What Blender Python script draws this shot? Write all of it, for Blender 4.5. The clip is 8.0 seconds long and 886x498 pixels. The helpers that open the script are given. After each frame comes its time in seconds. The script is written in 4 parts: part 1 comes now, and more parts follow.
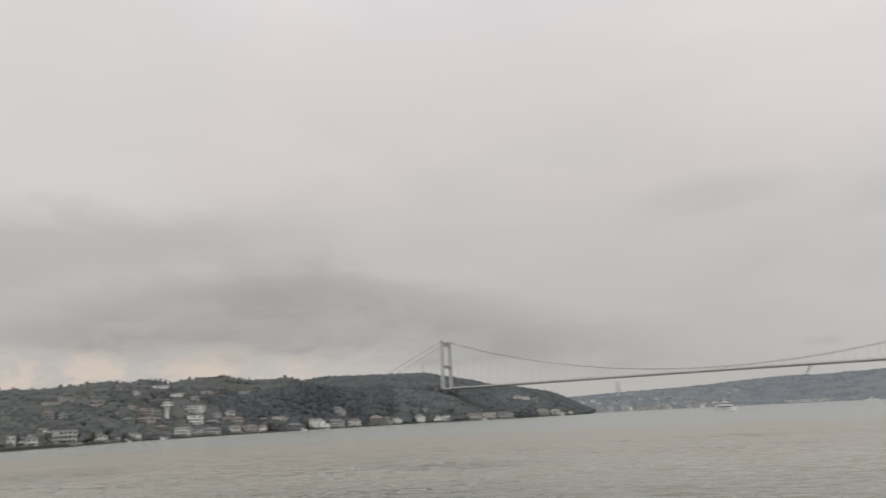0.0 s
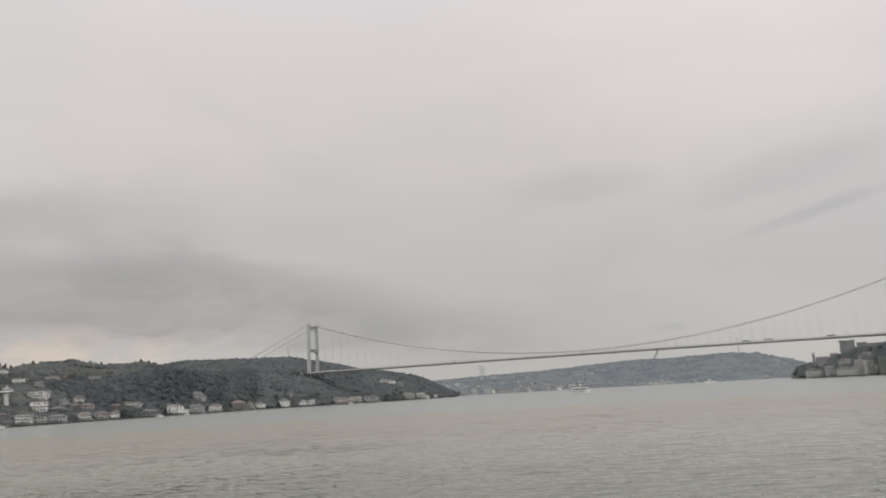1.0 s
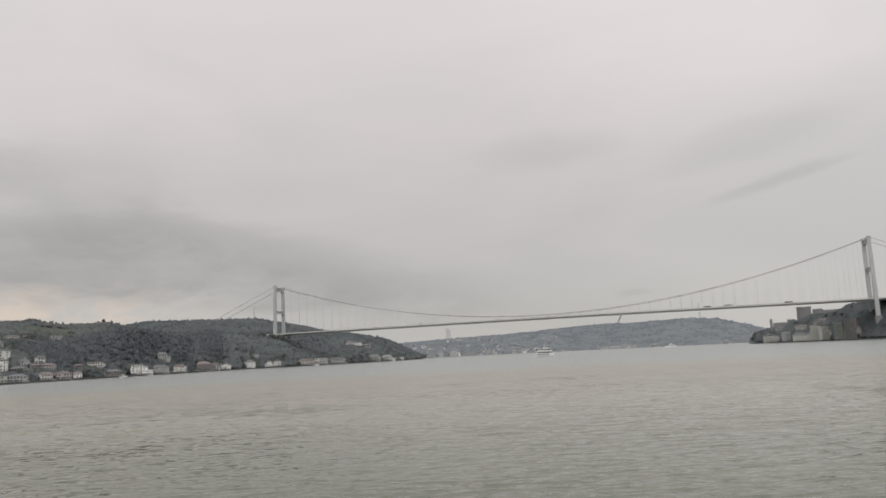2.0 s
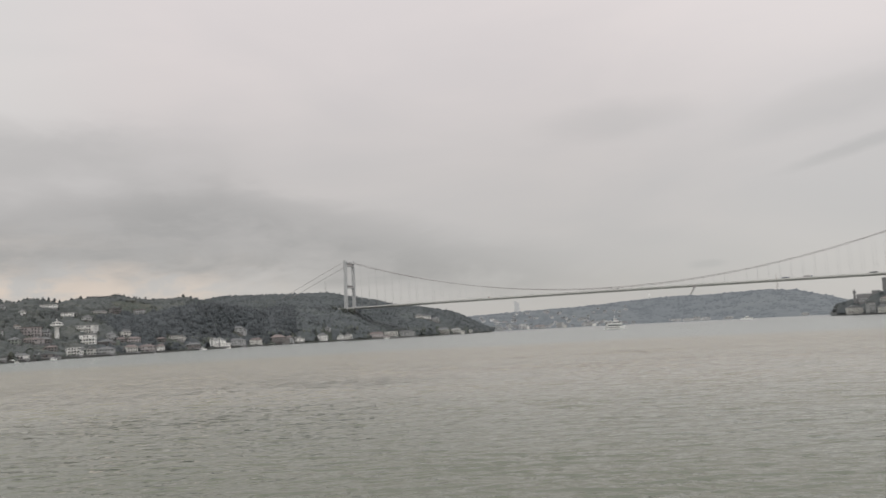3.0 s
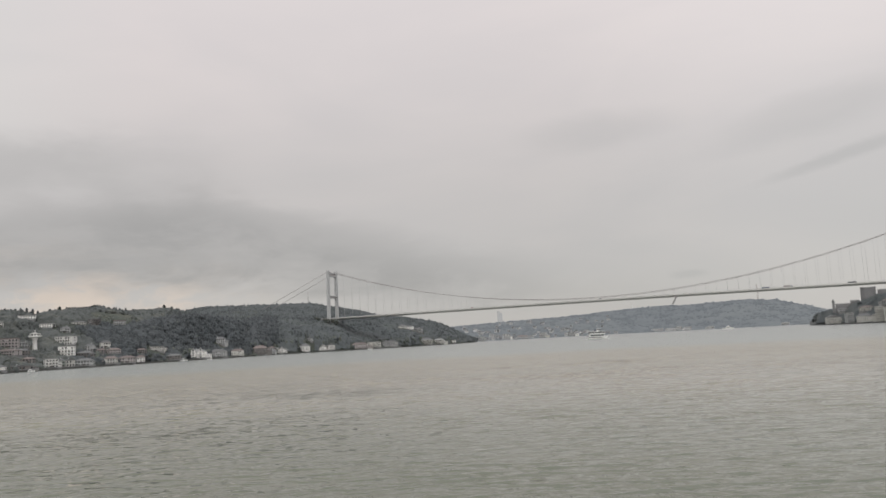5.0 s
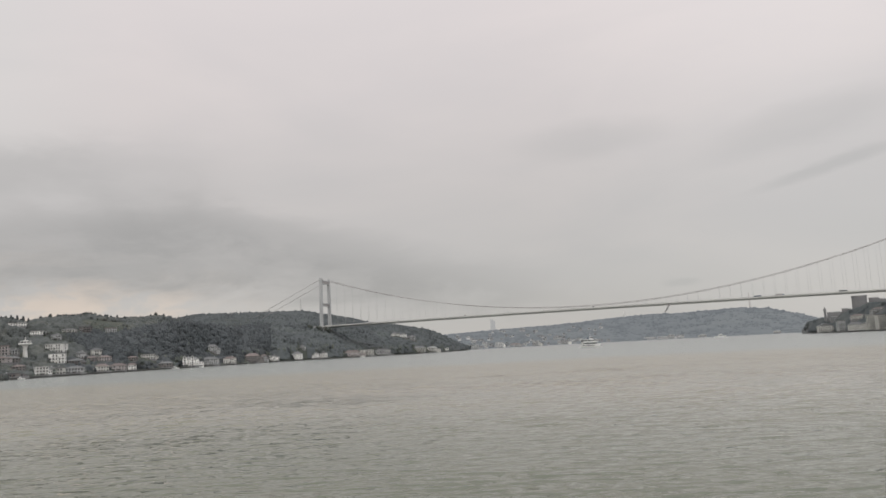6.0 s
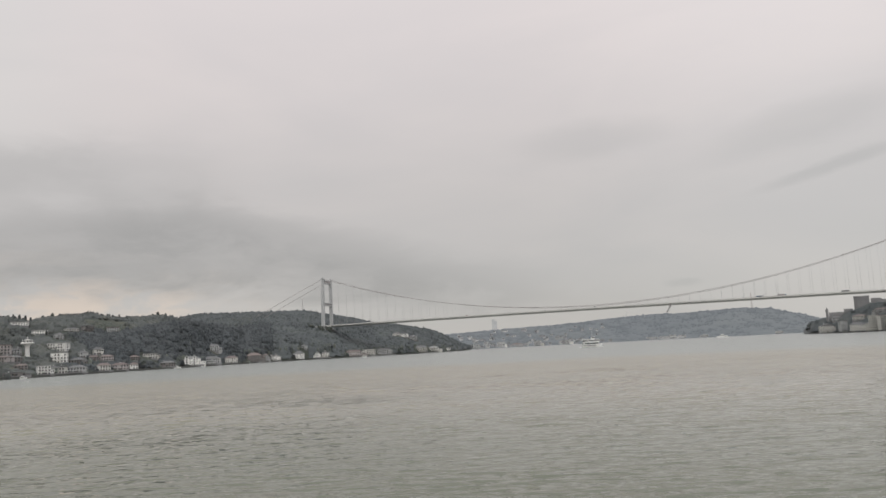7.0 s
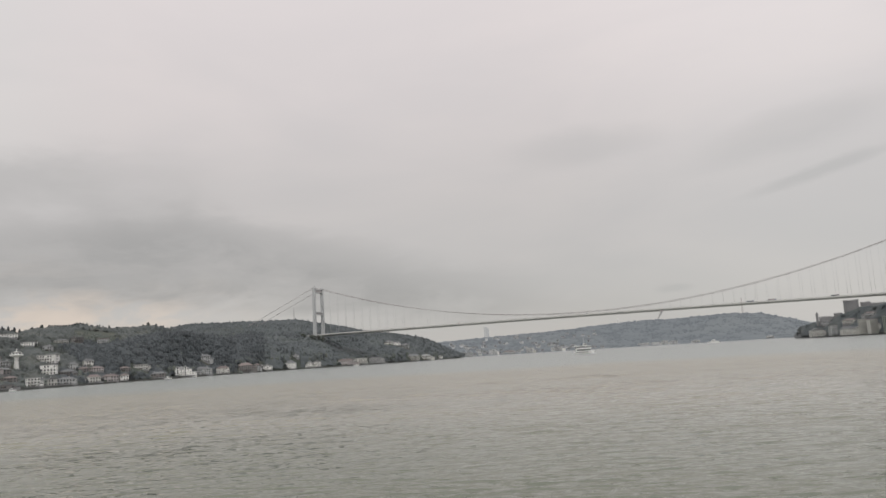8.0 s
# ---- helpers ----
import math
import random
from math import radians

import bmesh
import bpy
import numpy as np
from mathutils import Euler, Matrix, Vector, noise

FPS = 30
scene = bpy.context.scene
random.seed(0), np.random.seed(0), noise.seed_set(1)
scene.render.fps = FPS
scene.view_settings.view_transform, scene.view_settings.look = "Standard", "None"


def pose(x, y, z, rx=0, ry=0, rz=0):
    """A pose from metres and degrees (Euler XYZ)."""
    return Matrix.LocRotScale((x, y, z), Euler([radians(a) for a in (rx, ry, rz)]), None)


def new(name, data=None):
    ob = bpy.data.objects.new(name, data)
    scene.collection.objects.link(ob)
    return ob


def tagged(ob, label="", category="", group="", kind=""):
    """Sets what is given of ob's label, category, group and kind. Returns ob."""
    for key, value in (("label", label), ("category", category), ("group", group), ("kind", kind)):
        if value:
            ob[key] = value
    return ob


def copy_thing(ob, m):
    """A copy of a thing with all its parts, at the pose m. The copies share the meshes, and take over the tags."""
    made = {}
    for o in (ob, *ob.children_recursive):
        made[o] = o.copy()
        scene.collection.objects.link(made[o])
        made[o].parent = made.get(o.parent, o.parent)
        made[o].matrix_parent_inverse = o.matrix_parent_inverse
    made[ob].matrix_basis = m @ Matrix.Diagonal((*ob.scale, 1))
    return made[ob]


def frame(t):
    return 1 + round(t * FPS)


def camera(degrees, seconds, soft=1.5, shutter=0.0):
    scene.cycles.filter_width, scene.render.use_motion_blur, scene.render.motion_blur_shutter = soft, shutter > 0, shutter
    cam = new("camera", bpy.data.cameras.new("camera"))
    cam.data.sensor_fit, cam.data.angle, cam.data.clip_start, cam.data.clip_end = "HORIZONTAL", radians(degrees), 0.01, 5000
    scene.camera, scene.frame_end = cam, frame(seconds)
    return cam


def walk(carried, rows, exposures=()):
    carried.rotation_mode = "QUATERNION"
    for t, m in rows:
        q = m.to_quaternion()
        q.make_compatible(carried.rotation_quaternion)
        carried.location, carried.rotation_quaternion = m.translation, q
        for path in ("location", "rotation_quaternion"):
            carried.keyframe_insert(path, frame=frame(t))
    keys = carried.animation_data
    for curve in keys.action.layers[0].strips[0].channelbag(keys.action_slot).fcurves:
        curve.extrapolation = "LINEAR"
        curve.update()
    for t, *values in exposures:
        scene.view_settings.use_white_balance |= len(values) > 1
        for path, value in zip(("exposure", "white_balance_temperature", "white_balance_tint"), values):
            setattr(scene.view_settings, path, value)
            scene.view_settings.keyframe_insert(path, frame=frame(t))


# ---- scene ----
cam = camera(60.5, 8.0, soft=1.6, shutter=0.5)
# seconds, turn to the left, tilt up, lean: a phone held on the upper deck of a boat
ROWS = [(0.00, 8.93, 12.52, 2.66),
        (0.30, 5.47, 12.28, 3.14),
        (0.60, 2.35, 11.83, 3.20),
        (0.90, -0.21, 11.21, 3.14),
        (1.20, -2.23, 9.99, 3.10),
        (1.75, -3.80, 8.42, 2.85),
        (2.30, -2.25, 7.47, 2.63),
        (2.50, -0.98, 7.09, 2.63),
        (3.00, 1.67, 6.21, 2.87),
        (3.50, 3.21, 5.89, 2.89),
        (4.00, 2.91, 6.13, 2.76),
        (4.50, 1.50, 6.52, 2.85),
        (5.00, 0.41, 6.92, 3.00),
        (6.50, -0.14, 7.56, 2.94),
        (7.00, -0.00, 7.47, 2.86),
        (7.50, -0.22, 7.60, 3.03),
        (8.00, -0.58, 8.03, 3.42)]
walk(cam, [(t, pose(0, 0, 8.0, 90 + tilt, lean, turn)) for t, turn, tilt, lean in ROWS], ((0.0, -0.08), (1.2, -0.07), (2.5, 0.0), (8.0, 0.0)))

# ---- sky and light: a closed, pale overcast over the strait ----
world = bpy.data.worlds.new("overcast")
scene.world = world
world.use_nodes = True
wt = world.node_tree
wt.nodes.clear()


def nd(tree, kind, **sets):
    n = tree.nodes.new(kind)
    for k, v in sets.items():
        n.inputs[k.replace("_", " ")].default_value = v
    return n


def put(tree, sock, v):
    if isinstance(v, (int, float)):
        sock.default_value = v
    elif isinstance(v, tuple):
        sock.default_value = (*v, 1.0)[:len(sock.default_value)]
    else:
        tree.links.new(v, sock)


def calc(tree, op, a, b=0.0, c=0.0):
    n = tree.nodes.new("ShaderNodeMath")
    n.operation = op
    for s, v in zip(n.inputs, (a, b, c)):
        put(tree, s, v)
    return n.outputs[0]


def ease(tree, v, lo, hi):
    n = tree.nodes.new("ShaderNodeMapRange")
    n.interpolation_type = "SMOOTHSTEP"
    for s, x in zip(n.inputs[:5], (v, lo, hi, 0.0, 1.0)):
        put(tree, s, x)
    return n.outputs[0]


def blend(tree, f, a, b, mode="MIX"):
    n = tree.nodes.new("ShaderNodeMix")
    n.data_type, n.blend_type = "RGBA", mode
    put(tree, n.inputs[0], f)
    put(tree, n.inputs[6], a)
    put(tree, n.inputs[7], b)
    return n.outputs[2]


def fuzz(tree, vec, scale, detail=4.0, rough=0.55, warp=0.0):
    n = nd(tree, "ShaderNodeTexNoise", Scale=scale, Detail=detail, Roughness=rough, Distortion=warp)
    put(tree, n.inputs["Vector"], vec)
    return n.outputs["Fac"]


def ramp(tree, f, stops):
    n = tree.nodes.new("ShaderNodeValToRGB")
    put(tree, n.inputs[0], f)
    el = n.color_ramp.elements
    while len(el) < len(stops):
        el.new(0.5)
    for e, (p, c) in zip(el, stops):
        e.position, e.color = p, (*c, 1)
    return n.outputs[0]


def stretched(tree, vec, sx, sy, sz):
    n = tree.nodes.new("ShaderNodeMapping")
    n.inputs["Scale"].default_value = (sx, sy, sz)
    put(tree, n.inputs["Vector"], vec)
    return n.outputs[0]


way = wt.nodes.new("ShaderNodeTexCoord").outputs["Generated"]
split = wt.nodes.new("ShaderNodeSeparateXYZ")
wt.links.new(way, split.inputs[0])
az = calc(wt, "MULTIPLY", calc(wt, "ARCTAN2", split.outputs[0], split.outputs[1]), 57.2958)
el = calc(wt, "MULTIPLY", calc(wt, "ARCSINE", split.outputs[2]), 57.2958)
flat_way = stretched(wt, way, 1, 1, 3.2)
n_big = fuzz(wt, flat_way, 2.6, 5, 0.5, 0.3)
n_mid = fuzz(wt, flat_way, 7.0, 6, 0.55, 0.4)
n_fine = fuzz(wt, stretched(wt, way, 1, 1, 2.4), 16.0, 6, 0.6, 0.3)
sway = calc(wt, "MULTIPLY_ADD", calc(wt, "SUBTRACT", n_mid, 0.5), 4.6, calc(wt, "MULTIPLY", calc(wt, "SUBTRACT", n_fine, 0.5), 1.6))
el_w = calc(wt, "ADD", el, sway)
# the even cloud cover, lighter towards the zenith
cover = ramp(wt, calc(wt, "MULTIPLY_ADD", el, 1 / 100, 0.1), [
    (0.0, (0.52, 0.50, 0.475)), (0.13, (0.520, 0.502, 0.482)), (0.22, (0.590, 0.560, 0.545)),
    (0.29, (0.70, 0.652, 0.642)), (0.36, (0.785, 0.725, 0.718)), (0.5, (0.86, 0.85, 0.87)), (0.75, (1.22, 1.25, 1.30))])
cover = blend(wt, ease(wt, n_big, 0.3, 0.72), blend(wt, 1.0, cover, (0.95, 0.955, 0.96), "MULTIPLY"), blend(wt, 1.0, cover, (1.03, 1.02, 1.015), "MULTIPLY"))
# lighter towards the open strait
cover = blend(wt, ease(wt, az, 6.0, 30.0), cover, blend(wt, 1.0, cover, (1.07, 1.08, 1.085), "MULTIPLY"))
# a lighter, cooler opening high over the near hills
high = calc(wt, "MULTIPLY", ease(wt, az, -20.0, -38.0), ease(wt, el_w, 9.0, 17.0))
cover = blend(wt, calc(wt, "MULTIPLY", high, 0.5), cover, (0.72, 0.72, 0.70))
# the low warm gap under the cloud bank
gap = calc(wt, "MULTIPLY", ease(wt, az, -10.0, -25.0), calc(wt, "MULTIPLY", ease(wt, el_w, 8.5, 4.8), ease(wt, n_fine, 0.36, 0.6)))
cover = blend(wt, calc(wt, "MULTIPLY", gap, 0.85), cover, (0.70, 0.595, 0.51))
# the long dark bank of cloud, tapering to the right
upper = calc(wt, "MINIMUM", calc(wt, "MINIMUM", 12.0, calc(wt, "MULTIPLY_ADD", az, -0.27, 7.2)), calc(wt, "MULTIPLY_ADD", az, 0.22, 16.8))
lower = calc(wt, "MULTIPLY_ADD", az, -0.07, 2.9)
bank = calc(wt, "MULTIPLY", ease(wt, calc(wt, "SUBTRACT", upper, el_w), -1.3, 2.8), ease(wt, calc(wt, "SUBTRACT", el_w, lower), -1.0, 2.0))
bank = calc(wt, "MULTIPLY", bank, calc(wt, "MULTIPLY_ADD", ease(wt, n_mid, 0.3, 0.62), 0.32, 0.68))
bank = calc(wt, "MULTIPLY", bank, calc(wt, "MULTIPLY_ADD", ease(wt, az, 14.0, -5.0), 0.7, 0.3))
bank = calc(wt, "MULTIPLY", bank, calc(wt, "MULTIPLY_ADD", ease(wt, n_fine, 0.38, 0.6), 0.16, 0.84))
# thinner grey veil above the bank
veil = calc(wt, "MULTIPLY", calc(wt, "MULTIPLY", ease(wt, az, -12.0, -25.0), ease(wt, n_big, 0.34, 0.56)), calc(wt, "MULTIPLY", ease(wt, el_w, 16.5, 13.0), ease(wt, el_w, 7.5, 10.0)))
cover = blend(wt, calc(wt, "MULTIPLY", veil, 0.5), cover, (0.42, 0.41, 0.40))
cover = blend(wt, calc(wt, "MULTIPLY", bank, 1.0), cover, (0.385, 0.372, 0.36))


def wisp(b, e, half_b, half_e, slope, strength, c):
    """A thin streak of darker cloud at the bearing b and the height angle e."""
    db = calc(wt, "SUBTRACT", az, b)
    de = calc(wt, "SUBTRACT", calc(wt, "SUBTRACT", calc(wt, "MULTIPLY_ADD", sway, 0.35, el), e), calc(wt, "MULTIPLY", db, slope))
    r = calc(wt, "SQRT", calc(wt, "ADD", calc(wt, "POWER", calc(wt, "DIVIDE", db, half_b), 2.0), calc(wt, "POWER", calc(wt, "DIVIDE", de, half_e), 2.0)))
    return blend(wt, calc(wt, "MULTIPLY", ease(wt, r, 1.0, 0.25), strength), c, (0.40, 0.40, 0.39))


cover = wisp(28.2, 10.9, 6.5, 0.75, 0.19, 0.34, cover)
cover = wisp(27.0, 14.0, 9.0, 2.2, 0.15, 0.22, cover)
cover = wisp(12.0, 14.8, 8.0, 1.9, 0.03, 0.20, cover)
cover = wisp(17.8, 3.9, 1.8, 0.45, 0.0, 0.32, cover)
nishita = wt.nodes.new("ShaderNodeTexSky")
nishita.sky_type, nishita.sun_disc = "NISHITA", False
nishita.sun_elevation, nishita.sun_rotation = radians(42), radians(172)
thin = blend(wt, 1.0, nishita.outputs[0], (0.09, 0.09, 0.09), "MULTIPLY")
cover = blend(wt, 0.95, thin, cover)
back = wt.nodes.new("ShaderNodeBackground")
wt.links.new(cover, back.inputs[0])
wt.links.new(back.outputs[0], wt.nodes.new("ShaderNodeOutputWorld").inputs[0])

sun = new("sun", bpy.data.lights.new("sun", "SUN"))
sun.data.energy, sun.data.angle, sun.data.color = 1.2, radians(100), (1.0, 0.98, 0.95)
sun.matrix_basis = pose(0, 0, 300, 48, 0, -8)

# ---- materials ----
MATS = {}


def mat(name, c, rough=0.8, spread=0.25, grain=0.5, bump=0.2, metal=0.0, island=0.0, each=0.0, stains=None, glow=None, leaf=0.0, up=0.0):
    """A surface with variation at two scales, grain metres across and ten times that; island and each vary it from piece to piece; up leans the normals of foliage to the sky."""
    if name in MATS:
        return MATS[name]
    m = MATS[name] = bpy.data.materials.new(name)
    m.use_nodes = True
    t = m.node_tree
    p = t.nodes["Principled BSDF"]
    co = t.nodes.new("ShaderNodeNewGeometry")
    pos = co.outputs["Position"]
    fine, broad = fuzz(t, pos, 1 / grain, 5, 0.6), fuzz(t, pos, 0.1 / grain, 4, 0.55)
    f = calc(t, "ADD", calc(t, "MULTIPLY_ADD", fine, spread, 1 - spread / 2), calc(t, "MULTIPLY_ADD", broad, spread * 1.4, -spread * 0.7))
    if island:
        f = calc(t, "MULTIPLY", f, calc(t, "MULTIPLY_ADD", co.outputs["Random Per Island"], 2 * island, 1 - island))
    if each:
        f = calc(t, "MULTIPLY", f, calc(t, "MULTIPLY_ADD", t.nodes.new("ShaderNodeObjectInfo").outputs["Random"], 2 * each, 1 - each))
    col = c
    if stains:
        col = blend(t, ease(t, broad, 0.45, 0.7), c, stains)
    n = t.nodes.new("ShaderNodeVectorMath")
    n.operation = "SCALE"
    if isinstance(col, tuple):
        n.inputs[0].default_value = col
    else:
        t.links.new(col, n.inputs[0])
    t.links.new(f, n.inputs["Scale"])
    t.links.new(n.outputs[0], p.inputs["Base Color"])
    p.inputs["Roughness"].default_value, p.inputs["Metallic"].default_value = rough, metal
    lean_to = None
    if up:
        small, lean_to = t.nodes.new("ShaderNodeVectorMath"), t.nodes.new("ShaderNodeVectorMath")
        small.operation, lean_to.operation = "MULTIPLY_ADD", "NORMALIZE"
        t.links.new(co.outputs["Normal"], small.inputs[0])
        small.inputs[1].default_value, small.inputs[2].default_value = (1 - up,) * 3, (0, 0, up)
        t.links.new(small.outputs[0], lean_to.inputs[0])
        t.links.new(lean_to.outputs[0], p.inputs["Normal"])
    if bump:
        bn = nd(t, "ShaderNodeBump", Strength=bump, Distance=grain * 0.3)
        t.links.new(fine, bn.inputs["Height"])
        if lean_to:
            t.links.new(lean_to.outputs[0], bn.inputs["Normal"])
        t.links.new(bn.outputs[0], p.inputs["Normal"])
    if leaf:
        p.inputs["Sheen Weight"].default_value, p.inputs["Sheen Roughness"].default_value = leaf, 0.6
    if glow:
        p.inputs["Emission Color"].default_value, p.inputs["Emission Strength"].default_value = (*glow, 1), 1.0
    return m


WALLS = {
    "white": mat("whitewashed render", (0.76, 0.75, 0.72), 0.8, 0.15, 1.2, each=0.08),
    "cream": mat("cream render", (0.50, 0.492, 0.46), 0.8, 0.2, 1.2, each=0.12),
    "grey": mat("grey render", (0.36, 0.365, 0.36), 0.85, 0.25, 1.2, each=0.15),
    "brown": mat("brown timber cladding", (0.195, 0.183, 0.175), 0.8, 0.3, 0.8, each=0.15),
    "pink": mat("faded pink render", (0.40, 0.37, 0.36), 0.85, 0.2, 1.2, each=0.12),
    "sage": mat("sage green render", (0.32, 0.345, 0.31), 0.85, 0.2, 1.2, each=0.1),
}
ROOFS = {
    "rust": mat("weathered clay tiles", (0.185, 0.152, 0.142), 0.85, 0.4, 0.6, 0.5, each=0.15),
    "slate": mat("grey roof tiles", (0.15, 0.15, 0.15), 0.8, 0.4, 0.6, 0.5, each=0.15),
    "grey": mat("pale roofing felt", (0.27, 0.27, 0.26), 0.9, 0.3, 1.0, each=0.12),
    "brown": mat("brown roof tiles", (0.16, 0.135, 0.115), 0.85, 0.4, 0.6, 0.5, each=0.12),
}
M_GLASS = mat("dark window glass", (0.045, 0.05, 0.055), 0.12, 0.1, 2.0, 0.0)
M_STONE = mat("old grey fortress stone", (0.205, 0.203, 0.205), 0.9, 0.4, 1.5, 0.6)
M_QUAY = mat("dark wet quay stone", (0.08, 0.08, 0.075), 0.75, 0.5, 1.0, 0.5)
M_STEEL = mat("pale grey bridge paint", (0.40, 0.405, 0.405), 0.55, 0.16, 2.5, 0.05)
M_DECK = mat("grey deck steel", (0.50, 0.485, 0.46), 0.6, 0.25, 3.0, 0.1)
M_CABLE = mat("grey cable wrapping", (0.33, 0.305, 0.30), 0.6, 0.2, 2.0, 0.1)
M_HANGER = mat("galvanised hanger rope", (0.42, 0.42, 0.42), 0.5, 0.2, 2.0, 0.1, 0.3)
M_EDGE = mat("pale edge beam paint", (0.52, 0.51, 0.49), 0.55, 0.2, 2.5, 0.05)
M_ASPHALT = mat("bridge asphalt", (0.055, 0.055, 0.055), 0.9, 0.3, 1.0)
M_BARK = mat("brown bark", (0.09, 0.07, 0.055), 0.9, 0.4, 0.3, 0.5)
M_LEAF = mat("dark green foliage", (0.070, 0.082, 0.070), 0.9, 0.5, 2.0, 0.0, island=0.24, leaf=0.1, stains=(0.088, 0.092, 0.070), up=0.5)
M_WOODS = mat("mixed green woods", (0.050, 0.059, 0.055), 0.9, 0.7, 3.5, 0.0, island=0.10, leaf=0.1, stains=(0.068, 0.072, 0.059), up=0.7)
M_HILLW = mat("blue green hill woods", (0.040, 0.050, 0.053), 0.9, 0.7, 4.0, 0.0, island=0.07, leaf=0.1, stains=(0.049, 0.058, 0.055), up=0.7)
M_PINE = mat("blue green pine woods", (0.025, 0.033, 0.037), 0.9, 0.7, 3.0, 0.0, island=0.07, leaf=0.1, up=0.7)
M_SOIL = mat("hillside scrub", (0.058, 0.066, 0.052), 0.95, 0.5, 4.0, 0.3, stains=(0.076, 0.075, 0.058))
M_CAPET = mat("headland trees", (0.060, 0.070, 0.072), 0.9, 0.7, 4.0, 0.0, island=0.10, stains=(0.074, 0.080, 0.076), up=0.7)
M_CAPEG = mat("scrubby headland", (0.092, 0.098, 0.098), 0.95, 0.5, 4.0, 0.6, stains=(0.12, 0.122, 0.12))
# haze painted in: the glow lifts these far tones, base colours kept low
M_FARH_HAZE = mat("far wooded hills with haze glow", (0.020, 0.024, 0.023), 0.95, 0.4, 60.0, 0.0, stains=(0.034, 0.037, 0.032), glow=(0.126, 0.138, 0.151), up=0.5)
M_FARW_HAZE = mat("far woods", (0.020, 0.024, 0.023), 0.95, 0.4, 60.0, 0.0, island=0.06, stains=(0.034, 0.037, 0.032), glow=(0.134, 0.146, 0.160), up=0.7)
M_HULL = mat("white boat paint", (0.74, 0.74, 0.72), 0.4, 0.1, 1.0, 0.05, stains=(0.62, 0.61, 0.58))
M_DARK = mat("black boat paint", (0.05, 0.052, 0.055), 0.45, 0.3, 0.8, 0.05)
M_FOAM = mat("white sea foam", (0.62, 0.64, 0.62), 0.7, 0.3, 0.6, 0.4)
M_RED = mat("red paint", (0.35, 0.10, 0.08), 0.6, 0.2, 0.8)
M_BLUE = mat("blue grey paint", (0.12, 0.15, 0.20), 0.5, 0.2, 0.8)
M_LAMP = mat("headlamp", (0.9, 0.9, 0.85), 0.2, 0.0, 1.0, 0.0, glow=(3.0, 3.0, 2.7))

M_SEA = bpy.data.materials.new("rippled green grey water")
M_SEA.use_nodes = True
st = M_SEA.node_tree
sp = st.nodes["Principled BSDF"]
spos = st.nodes.new("ShaderNodeNewGeometry").outputs["Position"]
tide = fuzz(st, stretched(st, spos, 0.6, 1, 1), 0.012, 5, 0.6, 0.8)
sp.inputs["IOR"].default_value = 1.68
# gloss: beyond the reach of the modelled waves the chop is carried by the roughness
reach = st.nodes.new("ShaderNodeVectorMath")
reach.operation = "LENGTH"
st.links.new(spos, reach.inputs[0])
# green water by the boat (partly painted-in weaker reflection), a silty current in midstream, clearer blue grey water
# along the far shores
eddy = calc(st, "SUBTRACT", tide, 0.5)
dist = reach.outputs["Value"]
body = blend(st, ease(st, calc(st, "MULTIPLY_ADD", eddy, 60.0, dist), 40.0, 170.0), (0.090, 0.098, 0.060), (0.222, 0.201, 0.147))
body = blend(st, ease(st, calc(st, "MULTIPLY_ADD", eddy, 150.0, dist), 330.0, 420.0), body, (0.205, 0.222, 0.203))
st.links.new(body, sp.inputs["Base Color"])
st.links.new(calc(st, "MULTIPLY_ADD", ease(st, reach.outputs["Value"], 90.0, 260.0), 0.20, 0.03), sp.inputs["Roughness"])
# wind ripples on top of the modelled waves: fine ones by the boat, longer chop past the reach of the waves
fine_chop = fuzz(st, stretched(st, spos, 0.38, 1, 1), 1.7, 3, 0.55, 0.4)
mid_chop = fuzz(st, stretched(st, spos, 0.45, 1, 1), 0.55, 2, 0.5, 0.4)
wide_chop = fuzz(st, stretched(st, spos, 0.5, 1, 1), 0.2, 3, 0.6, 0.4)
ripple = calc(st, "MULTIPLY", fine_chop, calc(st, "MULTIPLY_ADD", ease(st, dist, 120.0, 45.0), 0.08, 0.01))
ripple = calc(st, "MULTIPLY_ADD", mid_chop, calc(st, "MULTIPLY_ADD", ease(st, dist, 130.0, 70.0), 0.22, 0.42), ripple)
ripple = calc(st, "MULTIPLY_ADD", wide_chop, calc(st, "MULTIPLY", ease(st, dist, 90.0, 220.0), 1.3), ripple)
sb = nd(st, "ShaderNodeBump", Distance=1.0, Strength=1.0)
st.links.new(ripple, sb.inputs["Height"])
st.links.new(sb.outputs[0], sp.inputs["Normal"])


# ---- building tools ----
def mesh_of(name, verts, faces, material, smooth=False):
    me = bpy.data.meshes.new(name)
    me.from_pydata([tuple(v) for v in verts], [], faces)
    me.materials.append(material)
    if smooth:
        me.polygons.foreach_set("use_smooth", [True] * len(me.polygons))
    me.update()
    return me


def part(name, data, parent, m=None, label=""):
    """Links a mesh as one object under a thing or a part."""
    ob = new(name, data)
    ob.parent = parent
    if m is not None:
        ob.matrix_basis = m
    return tagged(ob, label=label) if label else ob


def thing(name, m, label, category, group="", kind=""):
    ob = new(name)
    ob.matrix_basis = m
    return tagged(ob, label, category, group, kind)


CUBE = [(0, 1, 3, 2), (4, 6, 7, 5), (0, 4, 5, 1), (2, 3, 7, 6), (0, 2, 6, 4), (1, 5, 7, 3)]


